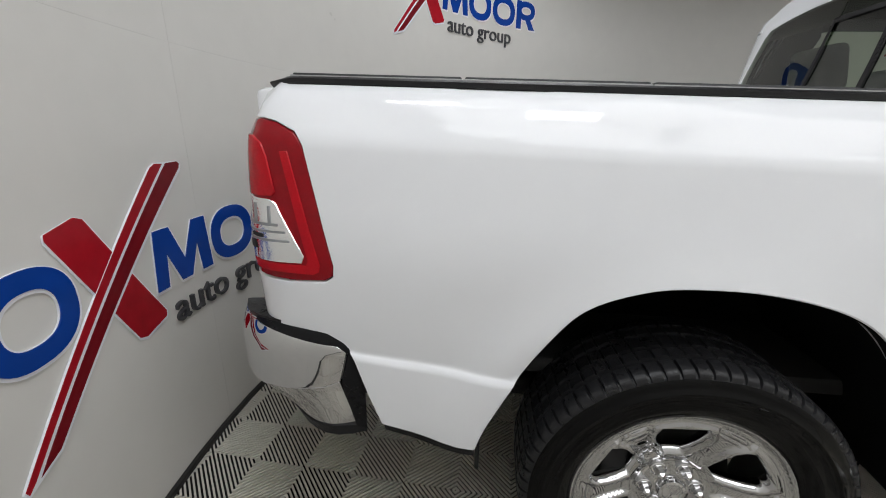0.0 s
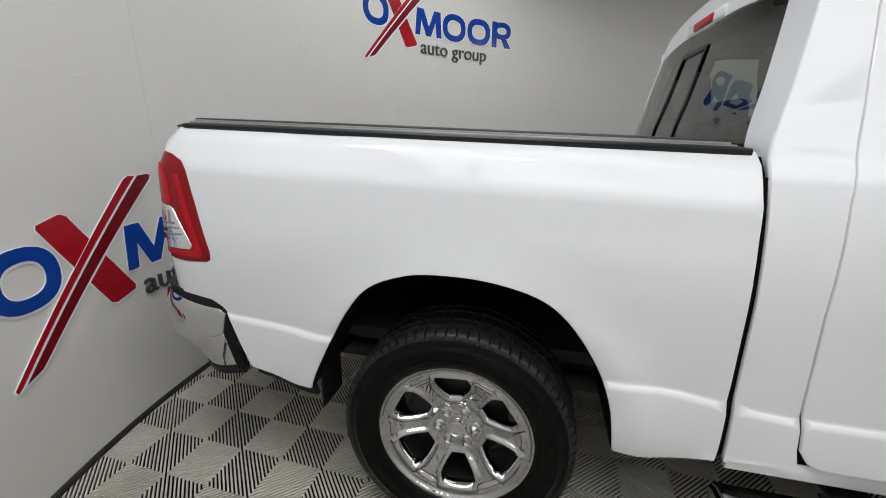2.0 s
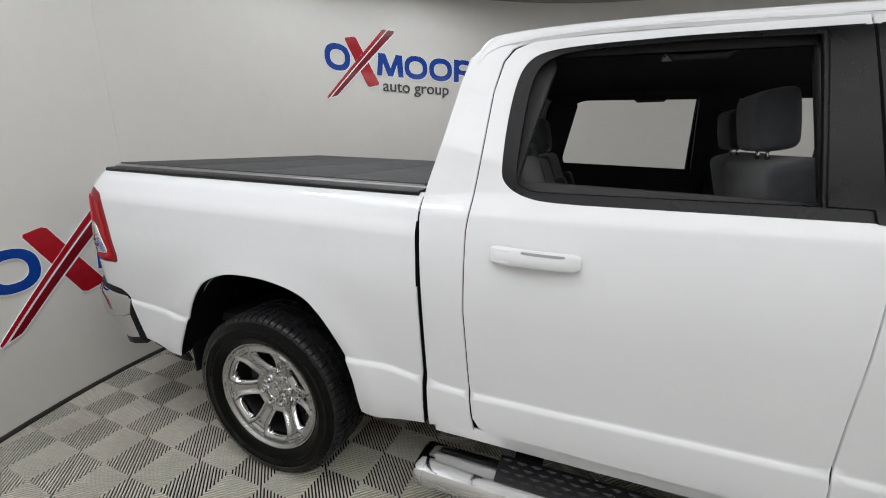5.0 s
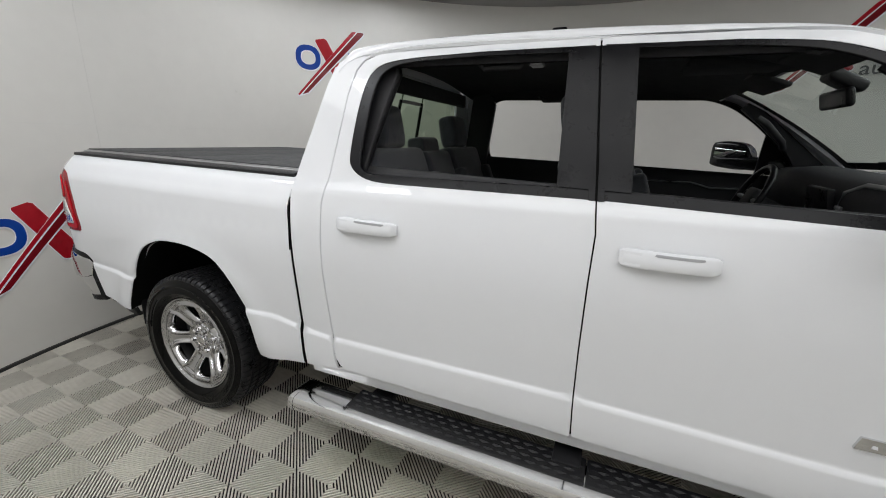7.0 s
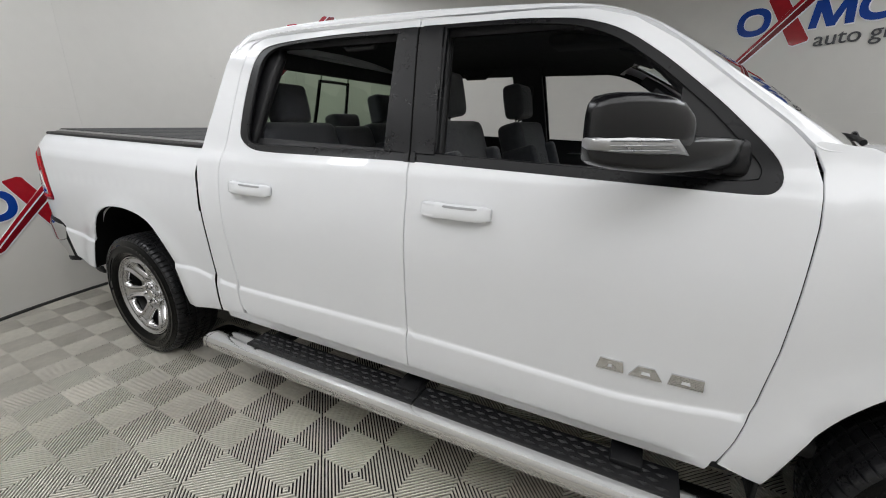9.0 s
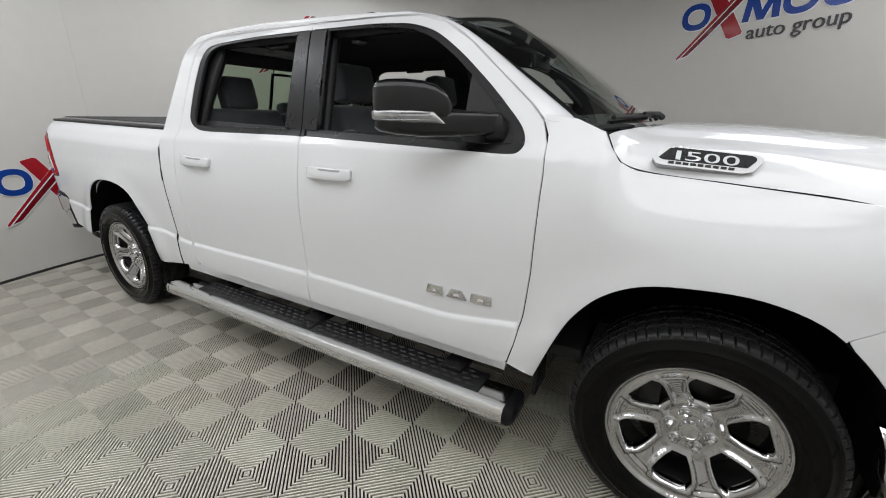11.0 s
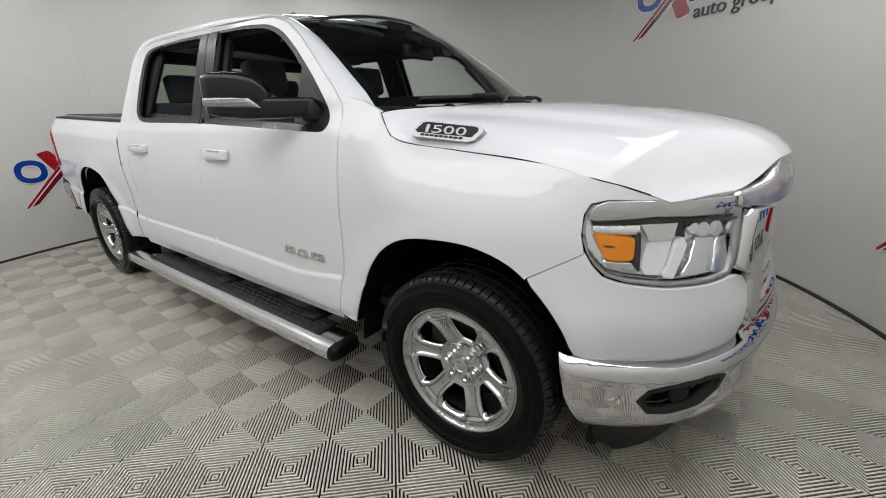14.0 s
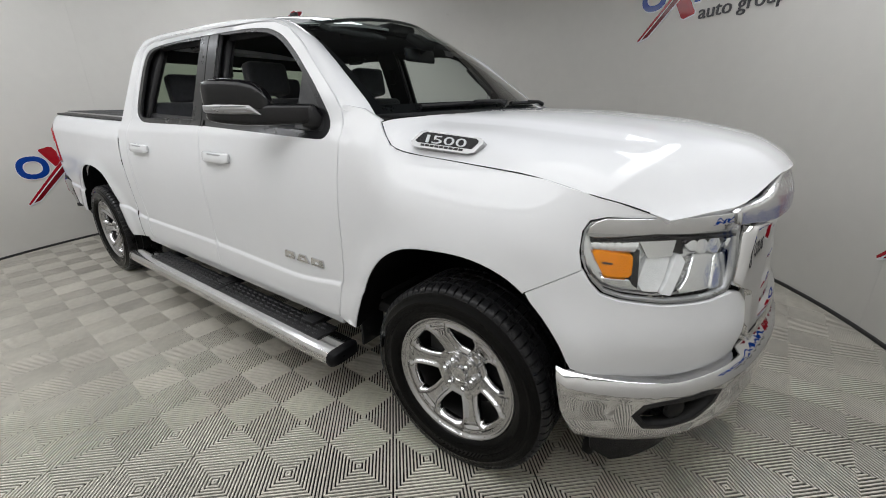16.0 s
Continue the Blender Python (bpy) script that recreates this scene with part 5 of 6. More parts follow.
END = RB[-1][0]
for side in (NEAR, FAR):
    f = rear_bumper(side)
    bmp = place("rear_bumper", sheet("rear_bumper", [(0.044, 0.735), (0.062, 0.660), (0.10, 0.648), (0.30, 0.622), (END, 0.61), (END, 0.795), (0.30, 0.795), (0.17, 0.772), (0.065, 0.752)], [], f, M_CHROME, 0.03, 0.006, 0.03, flip=side < 0), truck, "chrome rear bumper corner with step pad")
    place("lower_facing", sheet("lower_facing", [(0.064, 0.650), (0.10, 0.638), (0.30, 0.612), (END, 0.60), (END, 0.50), (0.24, 0.512), (0.030, 0.530), (0.034, 0.55)], [], lambda u, v, o: f(u, v, o - 0.008), M_CHROME, 0.04, 0.004, 0.03, flip=side < 0), bmp, "chrome lower facing")
    place("end_trim", sheet("end_trim", [(0.0, 0.700), (0.012, 0.765), (0.06, 0.785), (0.30, 0.812), (0.30, 0.798), (0.16, 0.776), (0.057, 0.757), (0.034, 0.735), (0.054, 0.655), (0.024, 0.522), (0.0, 0.512)], [], lambda u, v, o: f(u, v, o + 0.002), M_GLOSSB, 0.03, 0.004, 0.03, flip=side < 0), bmp, "black plastic end trim")
    place("lower_lip", sheet("lower_lip", [(0.0, 0.512), (0.045, 0.522), (0.24, 0.508), (END, 0.496), (END, 0.475), (0.22, 0.488), (0.0, 0.498)], [], lambda u, v, o: f(u, v, o - 0.004), M_BLACK, 0.05, 0.003, 0.03, flip=side < 0), bmp, "black lower lip")
    def pad(u, v):
        p = f(0.10 + (END - 0.10) * u, 0.795, -0.004)
        v = v * smooth01((abs(p.y) - 0.70) / 0.12) if abs(p.y) < 0.84 else v
        return Vector((p.x + (-0.90 - p.x) * v * 0.8 if p.x < -0.95 else p.x, p.y * (1 - 0.10 * v * smooth01((0.35 - u) / 0.2)), p.z + 0.005 + 0.01 * v))
    place("step_pad", grid("step_pad", pad, 26, 4, M_BLACK, flip=side > 0, thick=0.012), bmp, "black ribbed step pad")
    for k in range(7):
        y = 0.925 - 0.028 * k
        part("pad_rib", box(-1.02 - 0.012 * k, side * y, 0.812, 0.09 - 0.002 * k, 0.010, 0.008, 0.003, 1), M_BLACK, bmp, angle=30)

# ---- running boards ----
for side in (NEAR, FAR):
    rows, x0, x1 = [], 0.80, 3.085
    sec = [(-0.080, -0.030), (-0.087, -0.010), (-0.085, 0.014), (-0.074, 0.029), (-0.05, 0.034), (0.05, 0.034), (0.075, 0.026), (0.080, 0.0), (0.075, -0.026), (0.05, -0.034), (-0.06, -0.036)]
    for i in range(13):
        u = i / 12
        x = x0 + (x1 - x0) * u
        k = 1.0
        rows.append([(x, side * (1.025 - a * k), 0.342 - 0.028 * u + b * k) for a, b in sec])
    rb = bar_along("running_board", rows, M_BOARD, "bright steel oval running board")
    for i, (x, d) in enumerate(((x1, 1), (x0, -1))):
        z = 0.342 - (0.028 if d > 0 else 0)
        bm = bmesh.new()
        rr = []
        for q, sc in ((0.0, 1.02), (0.02, 1.02), (0.034, 0.93), (0.040, 0.80)):
            rr.append([bm.verts.new((x + d * q - d * 0.006, side * (1.025 - a * sc), z + b * sc)) for a, b in sec])
        for a, b in zip(rr, rr[1:]):
            for j in range(len(sec)):
                bm.faces.new((a[j], a[(j + 1) % len(sec)], b[(j + 1) % len(sec)], b[j]))
        bm.faces.new(rr[-1])
        part("end_cap", bm, M_GLOSSB if d > 0 else M_BOARD, rb, "black plastic end cap" if d > 0 else "", angle=35)
    for a0, a1 in ((1.05, 2.02), (2.02, 2.96)):
        L = a1 - a0
        um = ((a0 + a1) / 2 - x0) / (x1 - x0)
        pd = part("tread_pad", box((a0 + a1) / 2, side * 0.995, 0.342 - 0.028 * um + 0.036, L - 0.004, 0.125, 0.012, 0.005, 2, Matrix.Rotation(0.0123, 4, "Y")), M_BLACK, rb, "black moulded step pad", angle=30)
        bm = bmesh.new()
        nx = int(L / 0.052)
        for r in range(4):
            for k in range(nx):
                x = a0 + 0.03 + (k + 0.5 * (r % 2)) * 0.052
                if x > a1 - 0.03:
                    continue
                z = 0.342 - 0.028 * (x - x0) / (x1 - x0) + 0.0425
                y = 0.955 + 0.028 * r
                c = [bm.verts.new((x + dx, side * (y + dy), z + dz)) for dx, dy, dz in ((-0.020, 0, 0), (0, -0.009, 0), (0.020, 0, 0), (0, 0.009, 0), (-0.010, 0, 0.005), (0.010, 0, 0.005))]
                for q in ((0, 1, 4), (1, 5, 4), (1, 2, 5), (2, 3, 5), (3, 4, 5), (3, 0, 4)):
                    bm.faces.new([c[w] for w in q])
        tagged(part("grip_studs", bm, M_BLACK, pd, smooth=False), kind="stuff")
    for x in (1.15, 1.95, 2.80):
        part("bracket", box(x, side * 0.90, 0.36, 0.10, 0.20, 0.035, 0.008, 2), M_BLACK, rb, angle=30)

# ---- door mirrors, folded back ----
for side in (NEAR, FAR):
    fd = [o for o in truck.children if o.name.startswith("front_door")][0 if side < 0 else 1]
    ax = Vector((-0.76, side * 0.65, 0)).normalized()
    nn = Vector((0.65, side * 0.76, 0)).normalized()
    base = Vector((2.925, side * 0.900, 0))

    def blob(sections, k=22):
        """Rounded shell of sections (along, z_low, z_high, front, back)."""
        bm, rings = bmesh.new(), []
        for u, zl, zh, a, b in sections:
            ring = []
            for j in range(k):
                t = 2 * math.pi * j / k
                c, s_ = math.cos(t), math.sin(t)
                q = lambda w, p: math.copysign(abs(w) ** p, w)
                d = q(c, 0.45)
                ring.append(bm.verts.new(base + ax * (u * 0.96) + nn * (d * a if d > 0 else d * b) + Vector((0, 0, (zl + zh) / 2 + (zh - zl) / 2 * q(s_, 0.46)))))
            rings.append(ring)
        for a, b in zip(rings, rings[1:]):
            for j in range(k):
                bm.faces.new((a[j], a[(j + 1) % k], b[(j + 1) % k], b[j]))
        bm.faces.new(rings[0])
        bm.faces.new(rings[-1])
        return bm
    mir = part("door_mirror", blob([(-0.02, 1.345, 1.390, 0.020, 0.02), (0.00, 1.327, 1.402, 0.035, 0.03), (0.06, 1.322, 1.405, 0.046, 0.04), (0.16, 1.320, 1.408, 0.058, 0.045), (0.28, 1.320, 1.406, 0.066, 0.044), (0.38, 1.330, 1.404, 0.064, 0.042), (0.43, 1.340, 1.402, 0.052, 0.036), (0.448, 1.350, 1.396, 0.030, 0.025)], 30), M_SHELL, fd, "black towing mirror folded back against the door", angle=55)
    part("upper_shell", blob([(0.172, 1.385, 1.412, 0.035, 0.02), (0.184, 1.375, 1.438, 0.054, 0.03), (0.203, 1.37, 1.466, 0.062, 0.034), (0.235, 1.37, 1.489, 0.068, 0.036), (0.28, 1.37, 1.500, 0.072, 0.036), (0.34, 1.37, 1.505, 0.073, 0.034), (0.40, 1.37, 1.503, 0.068, 0.032), (0.434, 1.372, 1.496, 0.057, 0.028), (0.447, 1.378, 1.482, 0.039, 0.022), (0.453, 1.39, 1.462, 0.021, 0.015)], 30), M_SHELL, mir, "satin black mirror shell", angle=55)
    sg = part("turn_signal", blob([(0.208, 1.363, 1.366, 0.066, -0.03), (0.228, 1.363, 1.386, 0.0715, -0.03), (0.25, 1.363, 1.408, 0.0745, -0.03), (0.32, 1.364, 1.412, 0.0775, -0.03), (0.39, 1.368, 1.412, 0.0745, -0.03), (0.432, 1.372, 1.410, 0.0615, -0.02), (0.448, 1.376, 1.408, 0.044, 0.0), (0.456, 1.382, 1.402, 0.026, 0.012)], 16), M_BADGE, mir, "clear chrome-backed turn signal strip", angle=55)
    for zz in (1.377, 1.388, 1.399):
        part("lens_rib", tube([base + ax * (u * 0.96) + nn * w + Vector((0, 0, zz)) for u, w in ((0.26, 0.0755), (0.32, 0.0782), (0.39, 0.0752), (0.43, 0.0622))], 0.0016, 6), M_SILVER, sg)
    part("mirror_glass", blob([(0.21, 1.35, 1.455, -0.022, 0.040), (0.42, 1.35, 1.48, -0.020, 0.034)], 16), M_CHROME, mir, "mirror glass", angle=40)
    part("mirror_foot", blob([(-0.035, 1.30, 1.36, 0.03, 0.04), (-0.005, 1.305, 1.40, 0.045, 0.05), (0.05, 1.31, 1.39, 0.030, 0.07)], 16), M_BLACK, mir, angle=45)

# ---- front end ----
def nose(side, prof, tuck=True):
    def f(s_, z, o):
        x, y, nx, ny = plan(s_)
        d = lerp_table(z, prof) + o
        if tuck:
            d = d * smooth01((s_ - 3.98) / 0.13) - 0.03 * (1 - smooth01((s_ - 3.98) / 0.13))
        return Vector((x + nx * d, side * (y + ny * d), z))
    return f


S0 = s_front(0.0)
SG = s_front(0.56)
BUMP = [(0.33, -0.02), (0.38, 0.03), (0.44, 0.052), (0.52, 0.058), (0.565, 0.060), (0.590, 0.052), (0.61, 0.030), (0.63, 0.0)]
FOG = [(4.305, 0.498), (4.325, 0.528), (4.38, 0.540), (4.50, 0.550), (4.545, 0.542), (4.53, 0.510), (4.47, 0.472), (4.385, 0.455), (4.335, 0.460)]
for side in (NEAR, FAR):
    fb = nose(side, BUMP)
    bump = place("front_bumper", sheet("front_bumper", [(4.072, 0.612), (4.10, 0.480), (4.145, 0.385), (4.175, 0.362), (4.4, 0.352), (4.7, 0.358), (S0, 0.40), (S0, 0.628), (SG, 0.622), (4.7, 0.604), (4.4, 0.598), (4.2, 0.606)], [[(4.42 + (u - 4.42) * 1.07, 0.500 + (v - 0.500) * 1.12) for u, v in FOG]], fb, M_CHROME, 0.03, 0.006, 0.03, flip=side > 0), truck, "chrome front bumper half with fog lamp pocket")
    place("fog_pocket", sheet("fog_pocket", FOG, [], lambda u, v, o: fb(u, v, o - 0.045), M_GLOSSB, 0.04, 0.003, 0.01, flip=side > 0), bump, "glossy black fog lamp pocket")
    place("fog_rim", sheet("fog_rim", [(4.290, 0.496), (4.316, 0.537), (4.375, 0.551), (4.505, 0.562), (4.562, 0.550), (4.545, 0.504), (4.48, 0.462), (4.385, 0.444), (4.325, 0.450)], [FOG], lambda u, v, o: fb(u, v, o + 0.003), M_BLACK, 0.03, 0.003, 0.04, flip=side > 0), bump, "black pocket rim")
    c = fb(4.42, 0.502, -0.030)
    n = (fb(4.42, 0.502, 0.02) - c).normalized()
    o = part("fog_lamp", disc_stack([(0.034, 0.02), (0.036, -0.012), (0.030, -0.018), (0.012, -0.021)], 24), M_GLOSSB, bump, "round fog lamp", angle=35)
    o.matrix_basis = Matrix.Translation(c) @ Vector((0, -1, 0)).rotation_difference(n).to_matrix().to_4x4()
    # black air dam and wheel deflector below
    place("air_dam", sheet("air_dam", [(4.20, 0.37), (4.24, 0.19), (4.34, 0.13), (S0, 0.17), (S0, 0.41), (4.4, 0.37)], [], lambda u, v, o: nose(side, [(0.1, -0.13), (0.2, -0.11), (0.36, -0.05), (0.45, -0.03)], False)(u, v, o), M_BLACK, 0.06, 0.004, 0.02, flip=side > 0), truck, "black rubber air dam")
    part("wheel_deflector", box(4.17, side * 0.66, 0.23, 0.05, 0.22, 0.24, 0.02, 2, Matrix.Rotation(0.15, 4, "Y")), M_BLACK, truck, angle=30)

    # headlamp
    gb = body(side, "fender")
    gh = lambda u, v, o: gb(u + 0.022 * smooth01((4.42 - u) / 0.25), v, o)
    housing = place("headlamp", sheet("headlamp", HEADL, [], lambda u, v, o: gh(u, v, o - 0.055), M_BULB, 0.04, 0.003, 0.01, flip=side > 0), truck, "clear headlamp with amber side reflector")
    lens = place("lens", sheet("lens", HEADL, [], lambda u, v, o: gh(u, v, o - 0.002), M_LENS, 0.04, 0.003, 0.006, flip=side > 0), housing, "clear outer lens")
    lens.visible_shadow = False
    inner = [(4.096, 0.999), (4.099, 1.040), (4.115, 1.060), (4.15, 1.070), (4.5, 1.052), (SB - 0.004, 1.036), (SB - 0.045, 0.900), (SB - 0.070, 0.868), (4.5, 0.858), (4.36, 0.858), (4.22, 0.870), (4.166, 0.884), (4.134, 0.911), (4.113, 0.941), (4.100, 0.972)]
    inner = [(4.38 + (u - 4.38) * (1.02 if u < 4.38 else 1.01), 0.958 + (v - 0.958) * 1.055) for u, v in inner]
    place("bezel", sheet("bezel", HEADL, [inner], lambda u, v, o: gh(u, v, o - 0.006), M_BADGE, 0.03, 0.003, 0.02, flip=side > 0), housing, "thin metal bezel")
    place("chrome_brow", sheet("chrome_brow", [(4.098, 1.034), (4.104, 1.056), (4.12, 1.072), (4.15, 1.083), (4.30, 1.086), (4.5, 1.084), (SB, 1.080), (SB - 0.006, 1.030), (4.5, 1.040), (4.30, 1.046), (4.12, 1.030)], [], lambda u, v, o: gh(u, v, o + 0.003 - 0.30 * max(0.0, 1.060 - v)), M_CHROME, 0.02, 0.003, 0.02, flip=side > 0), housing, "chrome strip along the top")
    place("brow_shadow_line", sheet("brow_shadow_line", [(4.108, 1.024), (4.30, 1.036), (4.5, 1.028), (SB - 0.010, 1.017), (SB - 0.012, 1.011), (4.5, 1.021), (4.30, 1.028), (4.110, 1.018)], [], lambda u, v, o: gh(u, v, o - 0.010), M_GLOSSB, 0.03, 0.002, 0.03, flip=side > 0), housing, "black line under the chrome")
    place("upper_strip", sheet("upper_strip", [(4.112, 1.016), (4.26, 1.022), (4.245, 0.992), (4.118, 0.992)], [], lambda u, v, o: gh(u, v, o - 0.012 - 0.5 * abs(v - 1.004)), M_BULB, 0.012, 0.002, 0.03, flip=side > 0), housing, "polished reflector strip")
    place("amber_reflector", sheet("amber_reflector", [(4.122, 0.985), (4.128, 0.989), (4.236, 0.979), (4.238, 0.974), (4.236, 0.930), (4.228, 0.921), (4.165, 0.921), (4.155, 0.926)], [], lambda u, v, o: gh(u, v, o - 0.012), M_AMBER, 0.02, 0.004, 0.03, flip=side > 0), housing, "amber side reflector")
    part("reflector_mark", prism([(4.148, 0.962), (4.178, 0.960), (4.178, 0.955), (4.148, 0.957)], lambda u, v, d: gh(u, v, d), -0.012, -0.0095), M_UNDER, housing, "small dark mark", smooth=False)
    place("lower_strip", sheet("lower_strip", [(4.150, 0.912), (4.235, 0.908), (4.262, 0.880), (4.22, 0.880), (4.175, 0.891)], [], lambda u, v, o: gh(u, v, o - 0.016 - 0.35 * (0.912 - v)), M_BULB, 0.02, 0.002, 0.03, flip=side > 0), housing, "polished reflector strip")
    place("inner_wall", sheet("inner_wall", [(4.243, 0.990), (4.262, 0.992), (4.262, 0.885), (4.243, 0.900)], [], lambda u, v, o: gh(u, v, o - 0.020), M_DISH, 0.02, 0.002, 0.03, flip=side > 0), housing, "dark inner wall")
    # stepped reflector: slanting bright facets with narrow ledges between them; white facets have the walls' reflection
    # put into their colour
    for poly, d0, tilt, m in (([(4.266, 1.016), (4.395, 1.018), (4.385, 0.972), (4.30, 0.968)], 0.040, -0.30, M_BULB),
                              ([(4.266, 0.900), (4.298, 0.966), (4.386, 0.969), (4.356, 0.905), (4.335, 0.874), (4.285, 0.876)], 0.034, 0.35, M_LENSW),
                              ([(4.340, 0.872), (4.362, 0.903), (4.397, 0.975), (4.412, 0.975), (4.425, 0.958), (4.372, 0.866)], 0.020, 0.25, M_LENSW),
                              ([(4.400, 1.018), (4.430, 1.018), (4.438, 0.972), (4.404, 0.974)], 0.046, 0.0, M_DISH),
                              ([(4.380, 0.866), (4.432, 0.955), (4.470, 0.962), (4.440, 0.905), (4.405, 0.864)], 0.048, -0.1, M_STEEL),
                              ([(4.412, 0.866), (4.446, 0.906), (4.478, 0.966), (4.560, 0.960), (4.520, 0.866)], 0.036, 0.3, M_BULB),
                              ([(4.525, 0.866), (4.565, 0.960), (4.640, 0.955), (4.600, 0.868)], 0.030, 0.3, M_BULB)):
        place("reflector", sheet("reflector", poly, [], lambda u, v, o, d0=d0, tilt=tilt: gh(u, v, o - d0 + tilt * (0.93 - v) * 0.5), m, 0.02, 0.002, 0.02, flip=side > 0), housing, "bright reflector facet")
    for k, (u, v, r) in enumerate(((4.462, 0.998, 0.014), (4.500, 0.992, 0.020), (4.555, 0.990, 0.022))):
        place("lens_cell", sheet("lens_cell", [(u + r * 1.3 * math.cos(2 * math.pi * q / 10), v + r * math.sin(2 * math.pi * q / 10)) for q in range(10)], [], lambda a, b, o: gh(a, b, o - 0.030), M_BULB, 0.015, 0.006, 0.02, flip=side > 0), housing, "small polished lamp cell")
    o = part("projector", disc_stack([(0.030, 0.03), (0.032, -0.004), (0.028, -0.010), (0.012, -0.016)], 22), M_BULB, housing, "round projector lens", angle=35)
    c = gh(4.640, 0.985, -0.035)
    n = (gh(4.640, 0.985, 0.02) - c).normalized()
    o.matrix_basis = Matrix.Translation(c) @ Vector((0, -1, 0)).rotation_difference(n).to_matrix().to_4x4()

    # grille: chrome frame, dark mesh, bars
    fg = nose(side, [(0.60, 0.035), (0.70, 0.030), (0.80, 0.022), (0.95, 0.008), (1.05, 0.0), (1.10, -0.006), (1.16, -0.03)], False)
    gr = place("grille", sheet("grille", [(SG - 0.03, 0.72), (S0, 0.70), (S0, 1.11), (SG, 1.05)], [], lambda u, v, o: fg(u, v, o - 0.075), M_LINER, 0.06, 0.003, 0.01, flip=side > 0), truck, "chrome grille with dark honeycomb backing")
    place("grille_top", sheet("grille_top", [(SB - 0.03, 1.052), (SG + 0.02, 1.046), (S0 - 0.25, 1.046), (S0, 1.046), (S0, 1.166), (s_front(0.36), 1.162), (s_front(0.42), 1.145), (s_front(0.50), 1.112), (s_front(0.57), 1.094), (SB - 0.03, 1.086)], [], lambda u, v, o: fg(u, v, o + 0.010 - 0.030 * (1 - smooth01((u - SB + 0.03) / 0.22))), M_STEEL, 0.03, 0.006, 0.04, flip=side > 0), gr, "broad satin chrome top bar")
    place("grille_side", sheet("grille_side", [(SB + 0.018, 1.036), (SB - 0.018, 0.905), (SB - 0.028, 0.868), (SB + 0.045, 0.838), (SB + 0.055, 0.70), (SB + 0.085, 0.655), (SB + 0.12, 0.70), (SB + 0.10, 0.86), (SB + 0.13, 0.95), (SB + 0.14, 1.034)], [], lambda u, v, o: fg(u, v, o + 0.006), M_CHROME, 0.03, 0.006, 0.04, flip=side > 0), gr, "chrome side frame")
    for z, h in ((0.955, 0.022), (0.855, 0.020), (0.745, 0.024)):
        place("grille_bar", sheet("grille_bar", [(SB + 0.10, z - h), (S0, z - h), (S0, z + h), (SB + 0.12, z + h)], [], lambda u, v, o: fg(u, v, o - 0.022), M_CHROME, 0.04, 0.006, 0.03, flip=side > 0), gr, "chrome crossbar")
    place("lower_frame", sheet("lower_frame", [(SB + 0.07, 0.655), (S0, 0.655), (S0, 0.695), (SB + 0.10, 0.70)], [], lambda u, v, o: fg(u, v, o + 0.0), M_CHROME, 0.04, 0.006, 0.04, flip=side > 0), gr, "chrome lower frame")
part("radiator_support", box(4.40, 0, 0.82, 0.05, 1.0, 0.40, 0.02), M_UNDER, truck, angle=30)

# bonnet side badges
for side in (NEAR, FAR):
    p0, p1 = Vector((3.434, side * 0.866, 1.276)), Vector((3.714, side * 0.842, 1.254))
    ex = (p1 - p0).normalized()
    nrm_ = Vector((0.06, side * 0.86, 0.50)).normalized()
    ez = (ex.cross(nrm_) * (1 if side > 0 else -1)).normalized()
    if ez.z < 0:
        ez = -ez
    org = p0 + nrm_ * 0.001
    L = (p1 - p0).length
    bf = lambda u, v, d: org + ex * u + ez * v + nrm_ * d
    shape = [(0.0, -0.012), (0.012, -0.028), (0.03, -0.031), (L - 0.045, -0.031), (L - 0.02, -0.022), (L, 0.010), (L, 0.022), (L - 0.012, 0.030), (0.045, 0.034), (0.028, 0.028)]
    bd = part("side_badge", prism(shape, bf, -0.03, 0.006), M_BADGE, truck, "chrome badge with dark number panel", angle=30)
    cu_ = L / 2
    inn = [(cu_ + (u - cu_) * 0.88, max(-0.0135, v * 0.78 + 0.002)) for u, v in shape]
    part("badge_panel", prism(inn, bf, 0.005, 0.0075), M_GLOSSB, bd, "dark number panel", smooth=False)
    for k in range(9):
        u = 0.045 + k * 0.0195
        part("badge_bar", prism([(u, -0.0245), (u + 0.015, -0.0245), (u + 0.0155, -0.0172), (u + 0.0005, -0.0172)], bf, 0.006, 0.0078), M_UNDER, bd, "small dark bar", smooth=False)
    for k, ch in enumerate("1500"):
        cu = bpy.data.curves.new("digit", "FONT")
        cu.body, cu.size, cu.extrude = ch, 0.046, 0.0012
        tmp = new("digit_source", cu)
        bpy.context.view_layer.update()
        me = bpy.data.meshes.new_from_object(tmp.evaluated_get(bpy.context.evaluated_depsgraph_get()))
        bpy.data.objects.remove(tmp)
        xs = [v.co.x for v in me.vertices]
        wd = 0.013 if ch == "1" else 0.040
        st = (0.0, 0.026, 0.074, 0.122)[k]
        for v in me.vertices:
            u = 0.062 + st + (v.co.x - min(xs)) / (max(xs) - min(xs)) * wd
            v.co = bf(u if side < 0 else L - u, -0.011 + v.co.y * 0.92, 0.0085 + v.co.z)
        me.materials.clear()
        me.materials.append(M_SILVER)
        place("digit", me, bd, "raised chrome digit")

